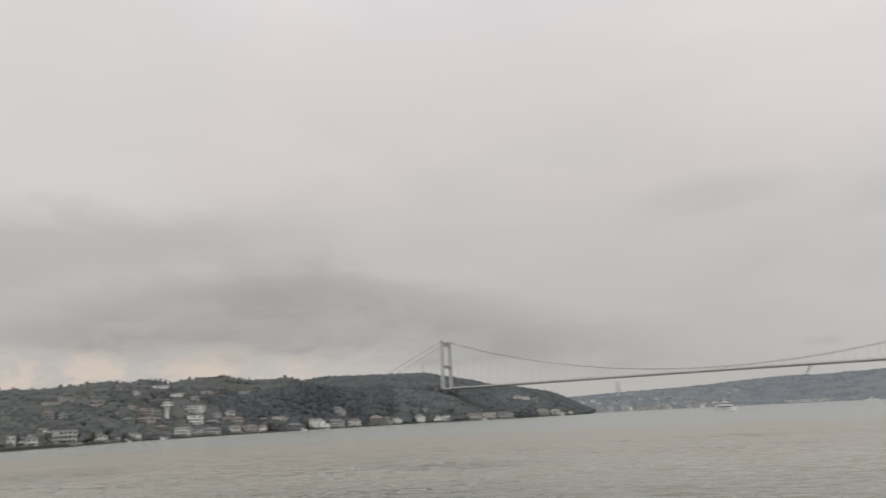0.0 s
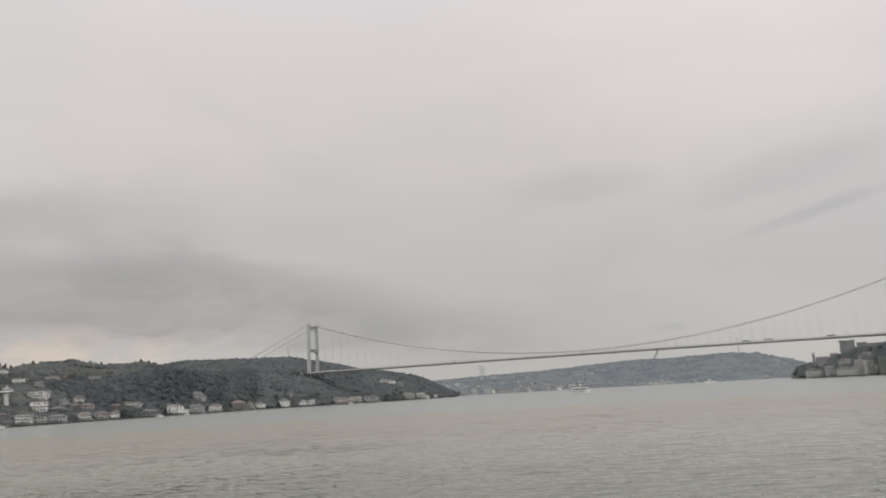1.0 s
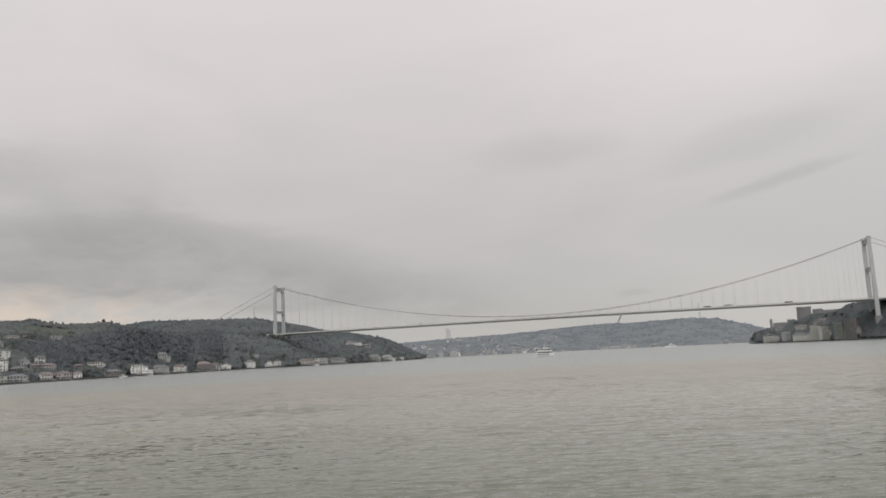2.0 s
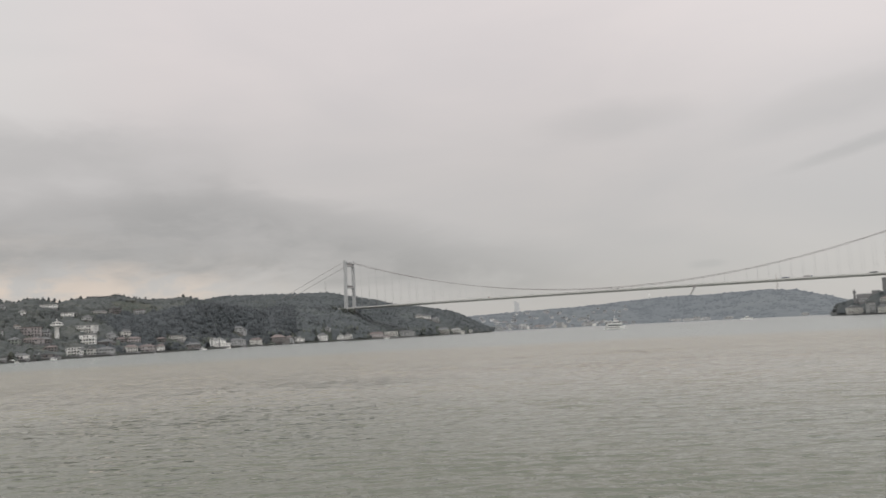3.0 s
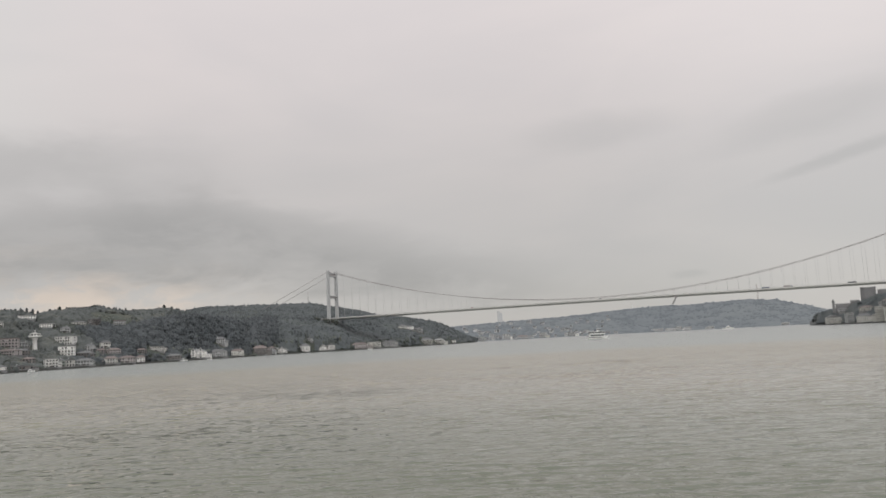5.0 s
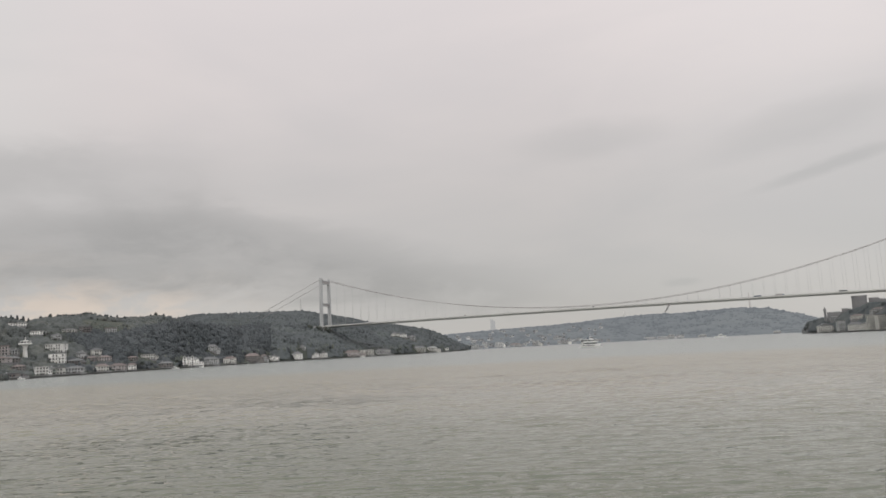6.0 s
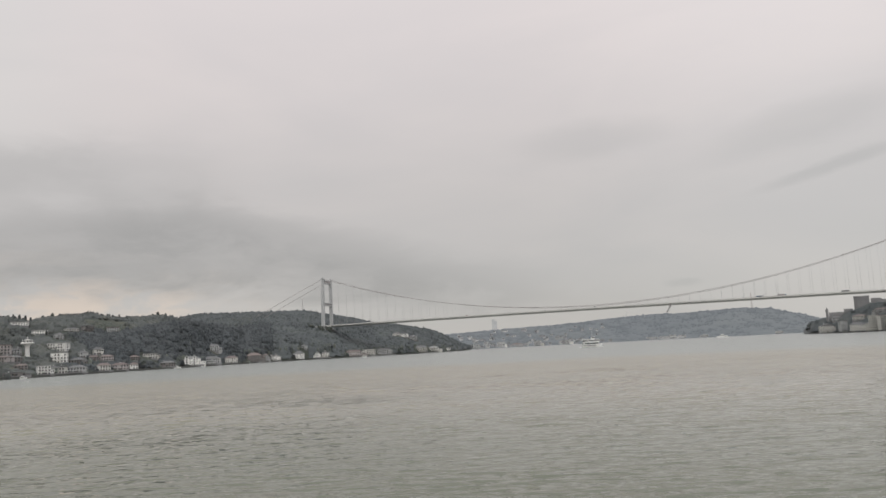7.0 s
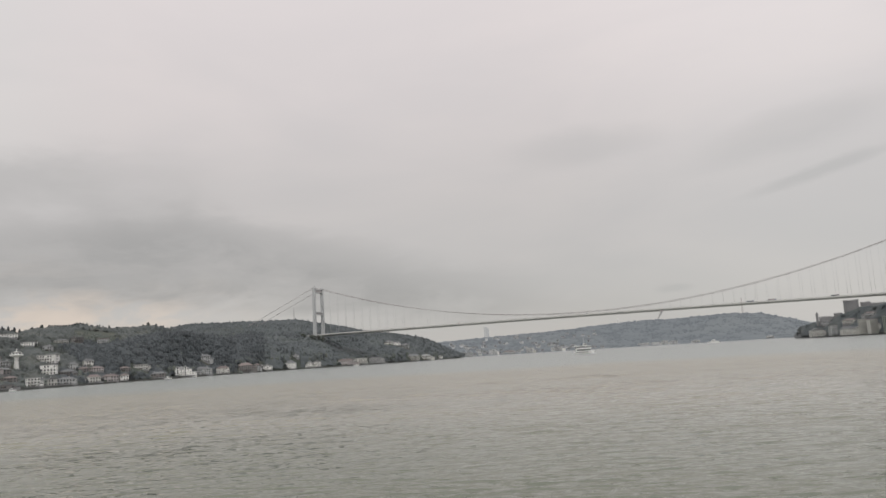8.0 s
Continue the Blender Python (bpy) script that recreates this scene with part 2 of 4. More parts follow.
def boxes(name, items, material):
    """One mesh of boxes (x0, x1, y0, y1, z0, z1)."""
    verts, faces = [], []
    for x0, x1, y0, y1, z0, z1 in items:
        k = len(verts)
        verts += [(x, y, z) for x in (x0, x1) for y in (y0, y1) for z in (z0, z1)]
        faces += [tuple(k + i for i in f) for f in CUBE]
    return mesh_of(name, verts, faces, material)


def tapered(name, rings, material, sides=8, smooth=True):
    """A closed body of revolution through rings (radius, z)."""
    verts = [(r * math.cos(2 * math.pi * i / sides), r * math.sin(2 * math.pi * i / sides), z) for r, z in rings for i in range(sides)]
    faces = [(k * sides + i, k * sides + (i + 1) % sides, (k + 1) * sides + (i + 1) % sides, (k + 1) * sides + i) for k in range(len(rings) - 1) for i in range(sides)]
    faces += [tuple(reversed(range(sides))), tuple((len(rings) - 1) * sides + i for i in range(sides))]
    return mesh_of(name, verts, faces, material, smooth)


def tube(name, pts, r, material, sides=6):
    """A round rope or pipe along points."""
    pts = [Vector(p) for p in pts]
    verts, faces = [], []
    for i, p in enumerate(pts):
        t = (pts[min(i + 1, len(pts) - 1)] - pts[max(i - 1, 0)]).normalized()
        a = t.cross(Vector((0.3, 0.2, 1) if abs(t.z) < 0.9 else (1, 0, 0))).normalized()
        b = t.cross(a)
        verts += [p + r * (math.cos(2 * math.pi * k / sides) * a + math.sin(2 * math.pi * k / sides) * b) for k in range(sides)]
    for i in range(len(pts) - 1):
        faces += [(i * sides + k, i * sides + (k + 1) % sides, (i + 1) * sides + (k + 1) % sides, (i + 1) * sides + k) for k in range(sides)]
    faces += [tuple(reversed(range(sides))), tuple((len(pts) - 1) * sides + k for k in range(sides))]
    return mesh_of(name, verts, faces, material, True)


_bm = bmesh.new()
bmesh.ops.create_icosphere(_bm, subdivisions=1, radius=1)
ICO_V = np.array([v.co[:] for v in _bm.verts])
ICO_F = np.array([[v.index for v in f.verts] for f in _bm.faces])
_bm.free()


def clumps(name, centres, sizes, material, rng, uneven=0.28, skirt=1.0):
    """Many uneven leaf clumps joined into one mesh. centres (n, 3), sizes (n, 3). skirt draws the lower half of each down to the ground."""
    n, nv = len(centres), len(ICO_V)
    v = ICO_V[None] * (1 + rng.uniform(-uneven, uneven, (n, nv, 1)))
    v[..., 2] = np.where(v[..., 2] < 0, v[..., 2] * skirt, v[..., 2])
    a = rng.uniform(0, 6.283, n)
    ca, sa = np.cos(a)[:, None], np.sin(a)[:, None]
    v = np.stack([v[..., 0] * ca - v[..., 1] * sa, v[..., 0] * sa + v[..., 1] * ca, v[..., 2]], -1)
    v = v * sizes[:, None, :] + centres[:, None, :]
    f = (ICO_F[None] + (np.arange(n) * nv)[:, None, None]).reshape(-1, 3)
    me = bpy.data.meshes.new(name)
    me.vertices.add(n * nv)
    me.vertices.foreach_set("co", v.reshape(-1).astype(np.float32))
    me.loops.add(f.size)
    me.loops.foreach_set("vertex_index", f.reshape(-1).astype(np.int32))
    me.polygons.add(len(f))
    me.polygons.foreach_set("loop_start", np.arange(0, f.size, 3, dtype=np.int32))
    me.polygons.foreach_set("use_smooth", np.ones(len(f), bool))
    me.materials.append(material)
    me.update(calc_edges=True)
    return me


def grid_mesh(name, v, material, smooth=True):
    """A sheet from an array of places (rows, columns, 3)."""
    r, c, _ = v.shape
    i = (np.arange(r - 1)[:, None] * c + np.arange(c - 1)[None]).reshape(-1)
    f = np.stack([i, i + 1, i + c + 1, i + c], 1)
    me = bpy.data.meshes.new(name)
    me.vertices.add(r * c)
    me.vertices.foreach_set("co", v.reshape(-1).astype(np.float32))
    me.loops.add(f.size)
    me.loops.foreach_set("vertex_index", f.reshape(-1).astype(np.int32))
    me.polygons.add(len(f))
    me.polygons.foreach_set("loop_start", np.arange(0, f.size, 4, dtype=np.int32))
    me.polygons.foreach_set("use_smooth", np.full(len(f), smooth))
    me.materials.append(material)
    me.update(calc_edges=True)
    return me


# ---- the lie of the land: bearings in degrees right of straight ahead, distances in metres from the boat ----
SHORE_B = [-75, -60, -45, -38, -34, -30, -27, -23, -19, -15, -12.5, -10, -6, -3, 0, 1.6, 2.2]
SHORE_D = [460, 480, 510, 560, 640, 770, 840, 940, 1060, 1190, 1310, 1400, 1480, 1590, 1790, 1960, 2120]
RIDGE_B = [-75, -38.2, -36.5, -35, -32.4, -31, -30, -28.4, -27.3, -25.6, -24.7, -23, -21.4, -20.2, -19.2, -17]
RIDGE_E = [2.8, 2.9, 2.85, 3.0, 3.3, 3.15, 3.4, 3.1, 3.35, 3.4, 3.5, 3.2, 3.2, 3.3, 3.0, 2.2]
KNOLL_B = [-27, -24.8, -22.9, -21.4, -19.8, -18.2, -16.2, -15, -13.8, -13.2, -12.8, -12]
KNOLL_E = [0.6, 1.4, 2.15, 2.5, 2.75, 2.8, 2.45, 2.1, 1.65, 1.1, 0.4, 0.0]
HILL_B = [-22, -19, -17.8, -15, -12.5, -10, -8.8, -6.6, -5, -3.3, -1.1, -0.3, 0.5, 1.4, 2.2]
HILL_E = [2.7, 3.1, 3.29, 3.31, 3.29, 3.27, 3.0, 2.58, 2.15, 1.92, 1.52, 1.16, 0.75, 0.3, 0.0]
EYE = 8.0


def polar(b, d, z=0.0):
    return Vector((d * math.sin(radians(b)), d * math.cos(radians(b)), z))


def shore(b):
    return np.interp(b, SHORE_B, SHORE_D)


def rise(p):
    p = np.clip(p, 0, 1)
    return 0.3 * p + 0.7 * p * p * (3 - 2 * p)


def bump_of(b, d, bs, es, foot, crest, back, steep=0.0):
    """One hill: its crest stands at the distance crest and under the height angle es; it falls off over back metres."""
    top = np.maximum(np.tan(np.radians(np.interp(b, bs, es))) * crest + EYE - 3.4, 0)
    p = np.clip((d - foot) / np.maximum(crest - foot, 1), 0, 1)
    front = p ** steep if steep else rise(p)
    return top * np.where(d < crest, front, 1 - 0.55 * rise((d - crest) / back))


def ground_z(b, d):
    """Height of the near land above the water."""
    b, d = np.asarray(b, float), np.asarray(d, float)
    s = shore(b)
    near = bump_of(b, d, RIDGE_B, RIDGE_E, s + 12, s + 470, 500)
    near = near * np.clip((-15.5 - b) / 3.5, 0, 1)
    knoll = bump_of(b, d, KNOLL_B, KNOLL_E, s + 14, s + 230, 260)
    hill = bump_of(b, d, HILL_B, HILL_E, np.maximum(s + 15, 1250), np.maximum(s + 420, 1900), 600, 0.60)
    hill = hill * np.clip((b + 24) / 3, 0, 1)
    hill = hill * (1 - 0.34 * rise((b + 8.4) / 1.6) * rise((-1.5 - b) / 3) * rise((1800 - d) / 150))
    z = np.maximum(np.maximum(near, knoll), hill)
    return 1.5 + z * np.clip((d - s - 4) / 30, 0, 1)


CAPE_B = [25.3, 25.8, 26.5, 28, 30, 32, 35, 40, 60]
CAPE_D = [1800, 1690, 1620, 1560, 1500, 1430, 1330, 1230, 1050]
CAPE_EB = [25.3, 25.8, 26.7, 27.8, 28.4, 29.5, 30.2, 31.1, 31.6, 32.4, 40, 60]
CAPE_E = [0.05, 0.5, 0.66, 0.92, 1.12, 1.5, 1.5, 1.7, 1.95, 2.1, 2.6, 2.8]


def cape_z(b, d):
    b, d = np.asarray(b, float), np.asarray(d, float)
    s = np.interp(b, CAPE_B, CAPE_D)
    z = bump_of(b, d, CAPE_EB, CAPE_E, s + 14, s + 125, 400)
    return 1.5 + z * np.clip((d - s - 4) / 25, 0, 1)


FAR_B = [-2, 0.5, 1.8, 3.9, 6, 8, 10.1, 12.2, 14.1, 16, 18, 19.8, 21.6, 23.4, 25, 26.3, 28, 34]
FAR_E = [0.8, 1.05, 1.1, 1.2, 1.27, 1.3, 1.44, 1.57, 1.68, 1.73, 1.69, 1.76, 1.82, 1.63, 1.18, 0.82, 0.6, 0.5]
FARS_B = [-2, 2, 5, 10, 15, 20, 25, 34]
FARS_D = [2500, 2600, 2800, 3050, 3150, 3050, 2950, 2900]


def far_z(b, d):
    b, d = np.asarray(b, float), np.asarray(d, float)
    s = np.interp(b, FARS_B, FARS_D)
    return 1.0 + bump_of(b, d, FAR_B, FAR_E, s + 5, s + 850, 700)

# ---- the water: one sheet all round, with real waves near the boat ----
rs = [0.0, 6.0, 14.0]
while rs[-1] < 4900:
    rs.append(rs[-1] * (1.02 if rs[-1] < 24 else 1.003 if rs[-1] < 130 else 1.0046 if rs[-1] < 320 else 1.012))
rs = np.array(rs)
bear = np.concatenate([np.arange(-46, 46.01, 0.28), np.arange(50, 314.1, 6.0)])
BB, RR = np.meshgrid(np.radians(bear), rs)
WX, WY = RR * np.sin(BB), RR * np.cos(BB)
WZ = np.zeros_like(WX)
wave_rng = np.random.default_rng(5)
for i in range(90):
    wl = 0.45 * 4.5 ** wave_rng.random() if i < 62 else wave_rng.uniform(2.0, 5.0)
    turn = math.radians(wave_rng.normal(4, 14))
    k = 2 * math.pi / wl
    amp = (0.0030 if i < 62 else 0.0046 * np.clip((RR - 50) / 70, 0.12, 1)) * wl * wave_rng.uniform(0.4, 1.0)
    fade = np.clip(1.6 - RR * np.where(RR < 130, 0.003, 0.0046) * 3.0 / wl, 0, 1)
    ph = k * (WX * math.sin(turn) + WY * math.cos(turn)) + wave_rng.uniform(0, 6.28)
    WZ += fade * amp * (np.sin(ph) + 0.45 * np.sin(2 * ph) + 0.2 * np.sin(3 * ph))
gust = np.array([[max(0.3, 0.8 + 1.3 * noise.noise((x * 0.022, y * 0.035, 0))) for x, y in zip(WX[i, ::6], WY[i, ::6])] for i in range(0, len(rs), 12)])
gust = np.array([np.interp(np.arange(len(bear)), np.arange(0, len(bear), 6), g) for g in gust])
WZ *= np.array([np.interp(np.arange(len(rs)), np.arange(0, len(rs), 12), gust[:, j]) for j in range(len(bear))]).T * 1.15
WZ *= np.clip((RR - 6) / 10, 0, 1) * np.clip((46 - np.abs(np.degrees(BB))) / 4, 0, 1)
sheet = np.stack([WX, WY, WZ], -1)
sheet = np.concatenate([sheet, sheet[:, :1]], 1)
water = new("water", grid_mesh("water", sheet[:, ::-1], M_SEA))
tagged(water, "grey green rippled water of a wide strait", "water", kind="structure")


# ---- land ----
def land(name, zf, sf, b0, b1, step, depth, rows, material, label, rough=2.0):
    bs = np.arange(b0, b1 + 1e-6, step)
    us = np.linspace(0, 1, rows) ** 1.3
    B, U = np.meshgrid(bs, us)
    D = np.array([sf(b) for b in bs])[None] + U * depth
    Z = zf(B, D)
    X, Y = D * np.sin(np.radians(B)), D * np.cos(np.radians(B))
    lump = np.array([[noise.fractal((x * 0.012, y * 0.012, 3), 1.0, 2.0, 4) for x, y in zip(xr, yr)] for xr, yr in zip(X, Y)])
    Z = Z + lump * rough * np.clip(U * 12, 0, 1)
    v = np.stack([X, Y, Z], -1)
    foot, heel = v[:1].copy(), v[-1:].copy()
    foot[..., 2], heel[..., 2] = -3, -3
    v = np.concatenate([foot, v, heel], 0)
    ob = new(name, grid_mesh(name, v[:, ::-1], material))
    return tagged(ob, label, "hill", kind="structure")


land("ground_near", ground_z, shore, -75, 2.2, 0.35, 1000, 70, M_SOIL, "steep scrub hillside rising from the near shore")
land("ground_cape", cape_z, lambda b: np.interp(b, CAPE_B, CAPE_D), 25.3, 60, 0.3, 600, 40, M_CAPEG, "dark rocky headland under the bridge")
land("backdrop_hills", far_z, lambda b: np.interp(b, FARS_B, FARS_D), -2, 34, 0.2, 1500, 50, M_FARH_HAZE, "hazy far hills across the strait", 7.0)


def quay(name, sf, b0, b1, step, label):
    """A low stone quay wall along a shore, with a coping."""
    bs = np.arange(b0, b1 + 1e-6, step)
    prof = [(-3.0, -2.0), (-3.0, 1.5), (-3.3, 1.5), (-3.3, 1.95), (3.5, 1.95), (3.5, 0.5)]
    v = np.array([[tuple(polar(b, float(sf(b)) + o, z)) for b in bs] for o, z in prof])
    ob = new(name, grid_mesh(name, v[:, ::-1], M_QUAY, False))
    return tagged(ob, label, "quay", kind="structure")


quay("quay_near", shore, -74, 1.8, 0.5, "dark stone quay along the near shore")
quay("quay_cape", lambda b: np.interp(b, CAPE_B, CAPE_D), 25.6, 59, 0.5, "dark stone quay along the headland")

# ---- houses ----
near = (ground_z, "houses on the near shore")
cape = (cape_z, "houses on the headland")
far = (far_z, "houses on the far shore")
KEEP = []  # where houses stand: bearing, distance, half width in degrees
house_rng = random.Random(3)
WIN = {}
COL = {"white": "white", "cream": "cream", "grey": "grey", "brown": "brown", "pink": "faded pink", "sage": "sage green"}
RCOL = {"rust": "rust tiled", "slate": "dark grey", "grey": "pale grey", "brown": "brown"}


# wall tones drawn together towards pale grey to paint in distance haze
FARW = {k: mat("haze greyed far wall " + k, tuple(0.34 + 0.30 * c for c in v), 0.85, 0.2, 1.2, each=0.15) for k, v in
        {"white": (0.5, 0.5, 0.5), "cream": (0.3, 0.3, 0.28), "grey": (0.0, 0.0, 0.02), "sage": (0.1, 0.13, 0.12)}.items()}


def window_mesh(w, h):
    key = (round(w, 1), round(h, 1))
    if key not in WIN:
        WIN[key] = boxes("window", [(-w / 2, w / 2, -0.06, 0.06, 0, h)], M_GLASS)
    return WIN[key]


def roof_mesh(kind, w, d, z, rise_m, material, over=0.5):
    a, b = w / 2 + over, d / 2 + over
    if kind == "flat":
        return boxes("roof", [(-a, a, -b, b, z, z + 0.35), (-a, a, -b, -b + 0.25, z + 0.35, z + 0.9), (-a, a, b - 0.25, b, z + 0.35, z + 0.9),
                              (-a, -a + 0.25, -b + 0.25, b - 0.25, z + 0.35, z + 0.9), (a - 0.25, a, -b + 0.25, b - 0.25, z + 0.35, z + 0.9)], material)
    t = z + rise_m
    e = [(-a, -b, z), (a, -b, z), (a, b, z), (-a, b, z), (-a, -b, z + 0.2), (a, -b, z + 0.2), (a, b, z + 0.2), (-a, b, z + 0.2)]
    if kind == "hip":
        k = max(a - b * 0.8, a * 0.15)
        v = e + [(-k, 0, t), (k, 0, t)]
        f = [(0, 3, 2, 1), (0, 1, 5, 4), (1, 2, 6, 5), (2, 3, 7, 6), (3, 0, 4, 7), (4, 5, 9, 8), (5, 6, 9), (6, 7, 8, 9), (7, 4, 8)]
    else:  # the gable looks out over the water
        v = e + [(0, -b, t), (0, b, t)]
        f = [(0, 3, 2, 1), (0, 1, 5, 4), (1, 2, 6, 5), (2, 3, 7, 6), (3, 0, 4, 7), (4, 5, 8), (5, 6, 9, 8), (6, 7, 9), (7, 4, 8, 9)]
    return mesh_of("roof", v, f, material)


def house(place, b, dist, w, h, storeys, roof, wall, tiles, quay=False, turn=None):
    """A house of w metres across and h metres high to its ridge, on the slope at the bearing b."""
    zf, group = place
    deep = min(max(w * 0.7, 6.0), 14.0)
    z0 = float(zf(b, dist)) + (0.45 if quay else 0.2)
    turn = house_rng.uniform(-14, 14) * (1.0 if quay else 2.4) if turn is None else turn
    base = tagged(thing("house", pose(*polar(b, dist + deep / 2, z0), 0, 0, -b + turn), "", "house", group),
                  "%s %d-storey house with %s %s roof%s" % (COL[wall], storeys, {"flat": "flat", "hip": "hipped", "gable": "gabled"}[roof], RCOL[tiles], " by water" if quay else " on slope"))
    rise_m = 0.9 if roof == "flat" else min(0.3 * h, 0.32 * min(w, deep) + 0.4)
    body = max(h - rise_m, 2.2)
    set_back = roof == "flat" and storeys > 2 and wall != "grey"
    part("wall", boxes("wall", [(-w / 2, w / 2, -deep / 2, deep / 2, -4.0, body)], FARW[wall] if place is far else WALLS[wall]), base)
    part("roof", roof_mesh(roof, w, deep, body, rise_m, ROOFS[tiles]), base)
    part("plinth", boxes("plinth", [(-w / 2 - 0.1, w / 2 + 0.1, -deep / 2 - 0.1, deep / 2 + 0.1, -4.0, 0.5)], M_STONE), base)
    floor_h = body / storeys
    cols = max(2, min(8, round(w / 3.0)))
    ww, wh = min(1.5, w / cols * (0.52 if storeys < 4 else 0.4)), floor_h * (0.52 if storeys < 4 else 0.42)
    glass = window_mesh(ww, wh)
    for s in range(storeys):
        for c in range(cols):
            if house_rng.random() < 0.12:
                continue
            part("window", glass, base, pose(-w / 2 + (c + 0.5) * w / cols, -deep / 2 - 0.02, s * floor_h + floor_h * 0.28))
        for side in (-1, 1):
            part("window", glass, base, pose(side * (w / 2 + 0.02), 0, s * floor_h + floor_h * 0.28, 0, 0, 90))
        if s and (set_back or house_rng.random() < 0.25):
            bal = part("balcony", boxes("balcony", [(-w * 0.42, w * 0.42, -deep / 2 - 1.3, -deep / 2, s * floor_h - 0.15, s * floor_h)], WALLS[wall]), base)
            part("railing", boxes("railing", [(-w * 0.42, w * 0.42, -deep / 2 - 1.3, -deep / 2 - 1.22, s * floor_h + 0.8, s * floor_h + 0.95)] + [
                (x - 0.04, x + 0.04, -deep / 2 - 1.3, -deep / 2 - 1.22, s * floor_h, s * floor_h + 0.8) for x in np.linspace(-w * 0.42, w * 0.42, 7)], M_DARK), bal)
    part("door", boxes("door", [(-0.6, 0.6, -deep / 2 - 0.08, -deep / 2 + 0.05, 0.1, 2.2)], M_BARK), base)
    if roof != "flat" and house_rng.random() < 0.7:
        x = house_rng.uniform(-0.3, 0.3) * w
        part("chimney", boxes("chimney", [(x - 0.4, x + 0.4, 0.6, 1.4, body, body + rise_m + 0.7), (x - 0.5, x + 0.5, 0.5, 1.5, body + rise_m + 0.7, body + rise_m + 0.85)], WALLS["grey"]), base)
    if w > 8.5 and house_rng.random() < 0.55:
        s, ah, aw = house_rng.choice((-1, 1)), body * house_rng.uniform(0.45, 0.7), w * house_rng.uniform(0.25, 0.4)
        wing = part("wing", boxes("wing", [(-aw / 2, aw / 2, -deep * 0.3, deep * 0.3, -4.0, ah)], WALLS[wall]), base, pose(s * (w / 2 + aw / 2 - 0.1), house_rng.uniform(-0.25, 0.1) * deep, 0))
        part("roof", roof_mesh("hip" if roof == "flat" else roof, aw, deep * 0.6, ah, 1.2, ROOFS[tiles], 0.35), wing)
        for x in (-0.25, 0.25):
            part("window", window_mesh(1.0, 1.3), wing, pose(x * aw, -deep * 0.3 - 0.02, max(0.8, ah - 2.3)))
    if quay and house_rng.random() < 0.6:
        for x0, x1 in ((-w * 0.7, -0.9), (0.9, w * 0.7)):
            part("garden_wall", boxes("garden_wall", [(x0, x1, -deep / 2 - 4.2, -deep / 2 - 3.9, -1.0, 1.1)], M_STONE), base)
    KEEP.append((b, dist, math.degrees(w / 2 / dist)))
    return base


def villa(place, b, dist, w, h, storeys, roof, wall, tiles, quay=False):
    """A waterside mansion: a house with two projecting gabled bays."""
    base = house(place, b, dist, w, h * 0.86, storeys, roof, wall, tiles, quay, 4)
    base["label"] = "white waterside mansion with projecting gabled bays"
    deep = min(max(w * 0.7, 6.0), 14.0)
    for x, bw in ((-0.36, 0.2), (0.1, 0.16)):
        bay = part("bay", boxes("bay", [(-bw * w / 2, bw * w / 2, -1.6, 0.5, -3, h * 0.8)], WALLS[wall]), base, pose(x * w, -deep / 2, 0))
        part("roof", roof_mesh("gable", bw * w, 2.2, h * 0.8, h * 0.2, ROOFS[tiles], 0.3), bay, pose(0, -0.5, 0))
        for s in range(storeys):
            part("window", window_mesh(bw * w * 0.5, h * 0.13), bay, pose(0, -1.62, (s + 0.35) * h * 0.8 / storeys))
    return base


house(near, -37.81, 573, 4.4, 8.0, 2, "flat", "white", "grey", quay=True)
house(near, -37.31, 583, 4.5, 7.1, 2, "flat", "cream", "grey", quay=True)
house(near, -36.69, 595, 6.6, 7.3, 2, "hip", "white", "slate", quay=True)
house(near, -34.88, 631, 18.1, 10.3, 3, "flat", "cream", "grey", quay=True)
house(near, -36.12, 706, 7.6, 6.6, 2, "gable", "white", "rust")
house(near, -32.64, 693, 10.1, 6.2, 2, "gable", "white", "grey", quay=True)
house(near, -31.75, 722, 9.5, 3.7, 1, "flat", "grey", "slate", quay=True)
house(near, -30.55, 761, 12.4, 5.5, 1, "hip", "white", "slate", quay=True)
house(near, -29.24, 797, 18.5, 4.7, 1, "gable", "brown", "slate", quay=True)
house(near, -27.49, 838, 11.3, 9.5, 3, "flat", "white", "grey", quay=True)
house(near, -26.87, 852, 5.8, 8.6, 2, "hip", "sage", "slate", quay=True)
house(near, -26.37, 865, 8.1, 8.8, 2, "gable", "cream", "slate", quay=True)
house(near, -25.47, 887, 17.4, 7.9, 2, "hip", "grey", "slate", quay=True)
house(near, -23.85, 928, 13.8, 9.0, 2, "hip", "cream", "rust", quay=True)
house(near, -22.82, 954, 17.5, 8.6, 2, "hip", "pink", "rust", quay=True)
house(near, -21.95, 980, 9.1, 8.2, 2, "hip", "white", "rust", quay=True)
house(near, -19.74, 1047, 16.4, 8.1, 2, "hip", "brown", "slate", quay=True)
villa(near, -18.11, 1098, 21.3, 14.9, 4, "hip", "white", "grey", quay=True)
house(near, -16.77, 1142, 23.2, 11.5, 3, "hip", "grey", "slate", quay=True)
house(near, -15.42, 1185, 18.5, 11.1, 3, "hip", "cream", "rust", quay=True)
house(near, -13.86, 1254, 21.5, 14.5, 4, "hip", "brown", "rust", quay=True)
house(near, -13.06, 1292, 10.2, 12.2, 3, "hip", "grey", "rust", quay=True)
villa(near, -12.40, 1323, 20.1, 11.6, 3, "gable", "white", "grey", quay=True)
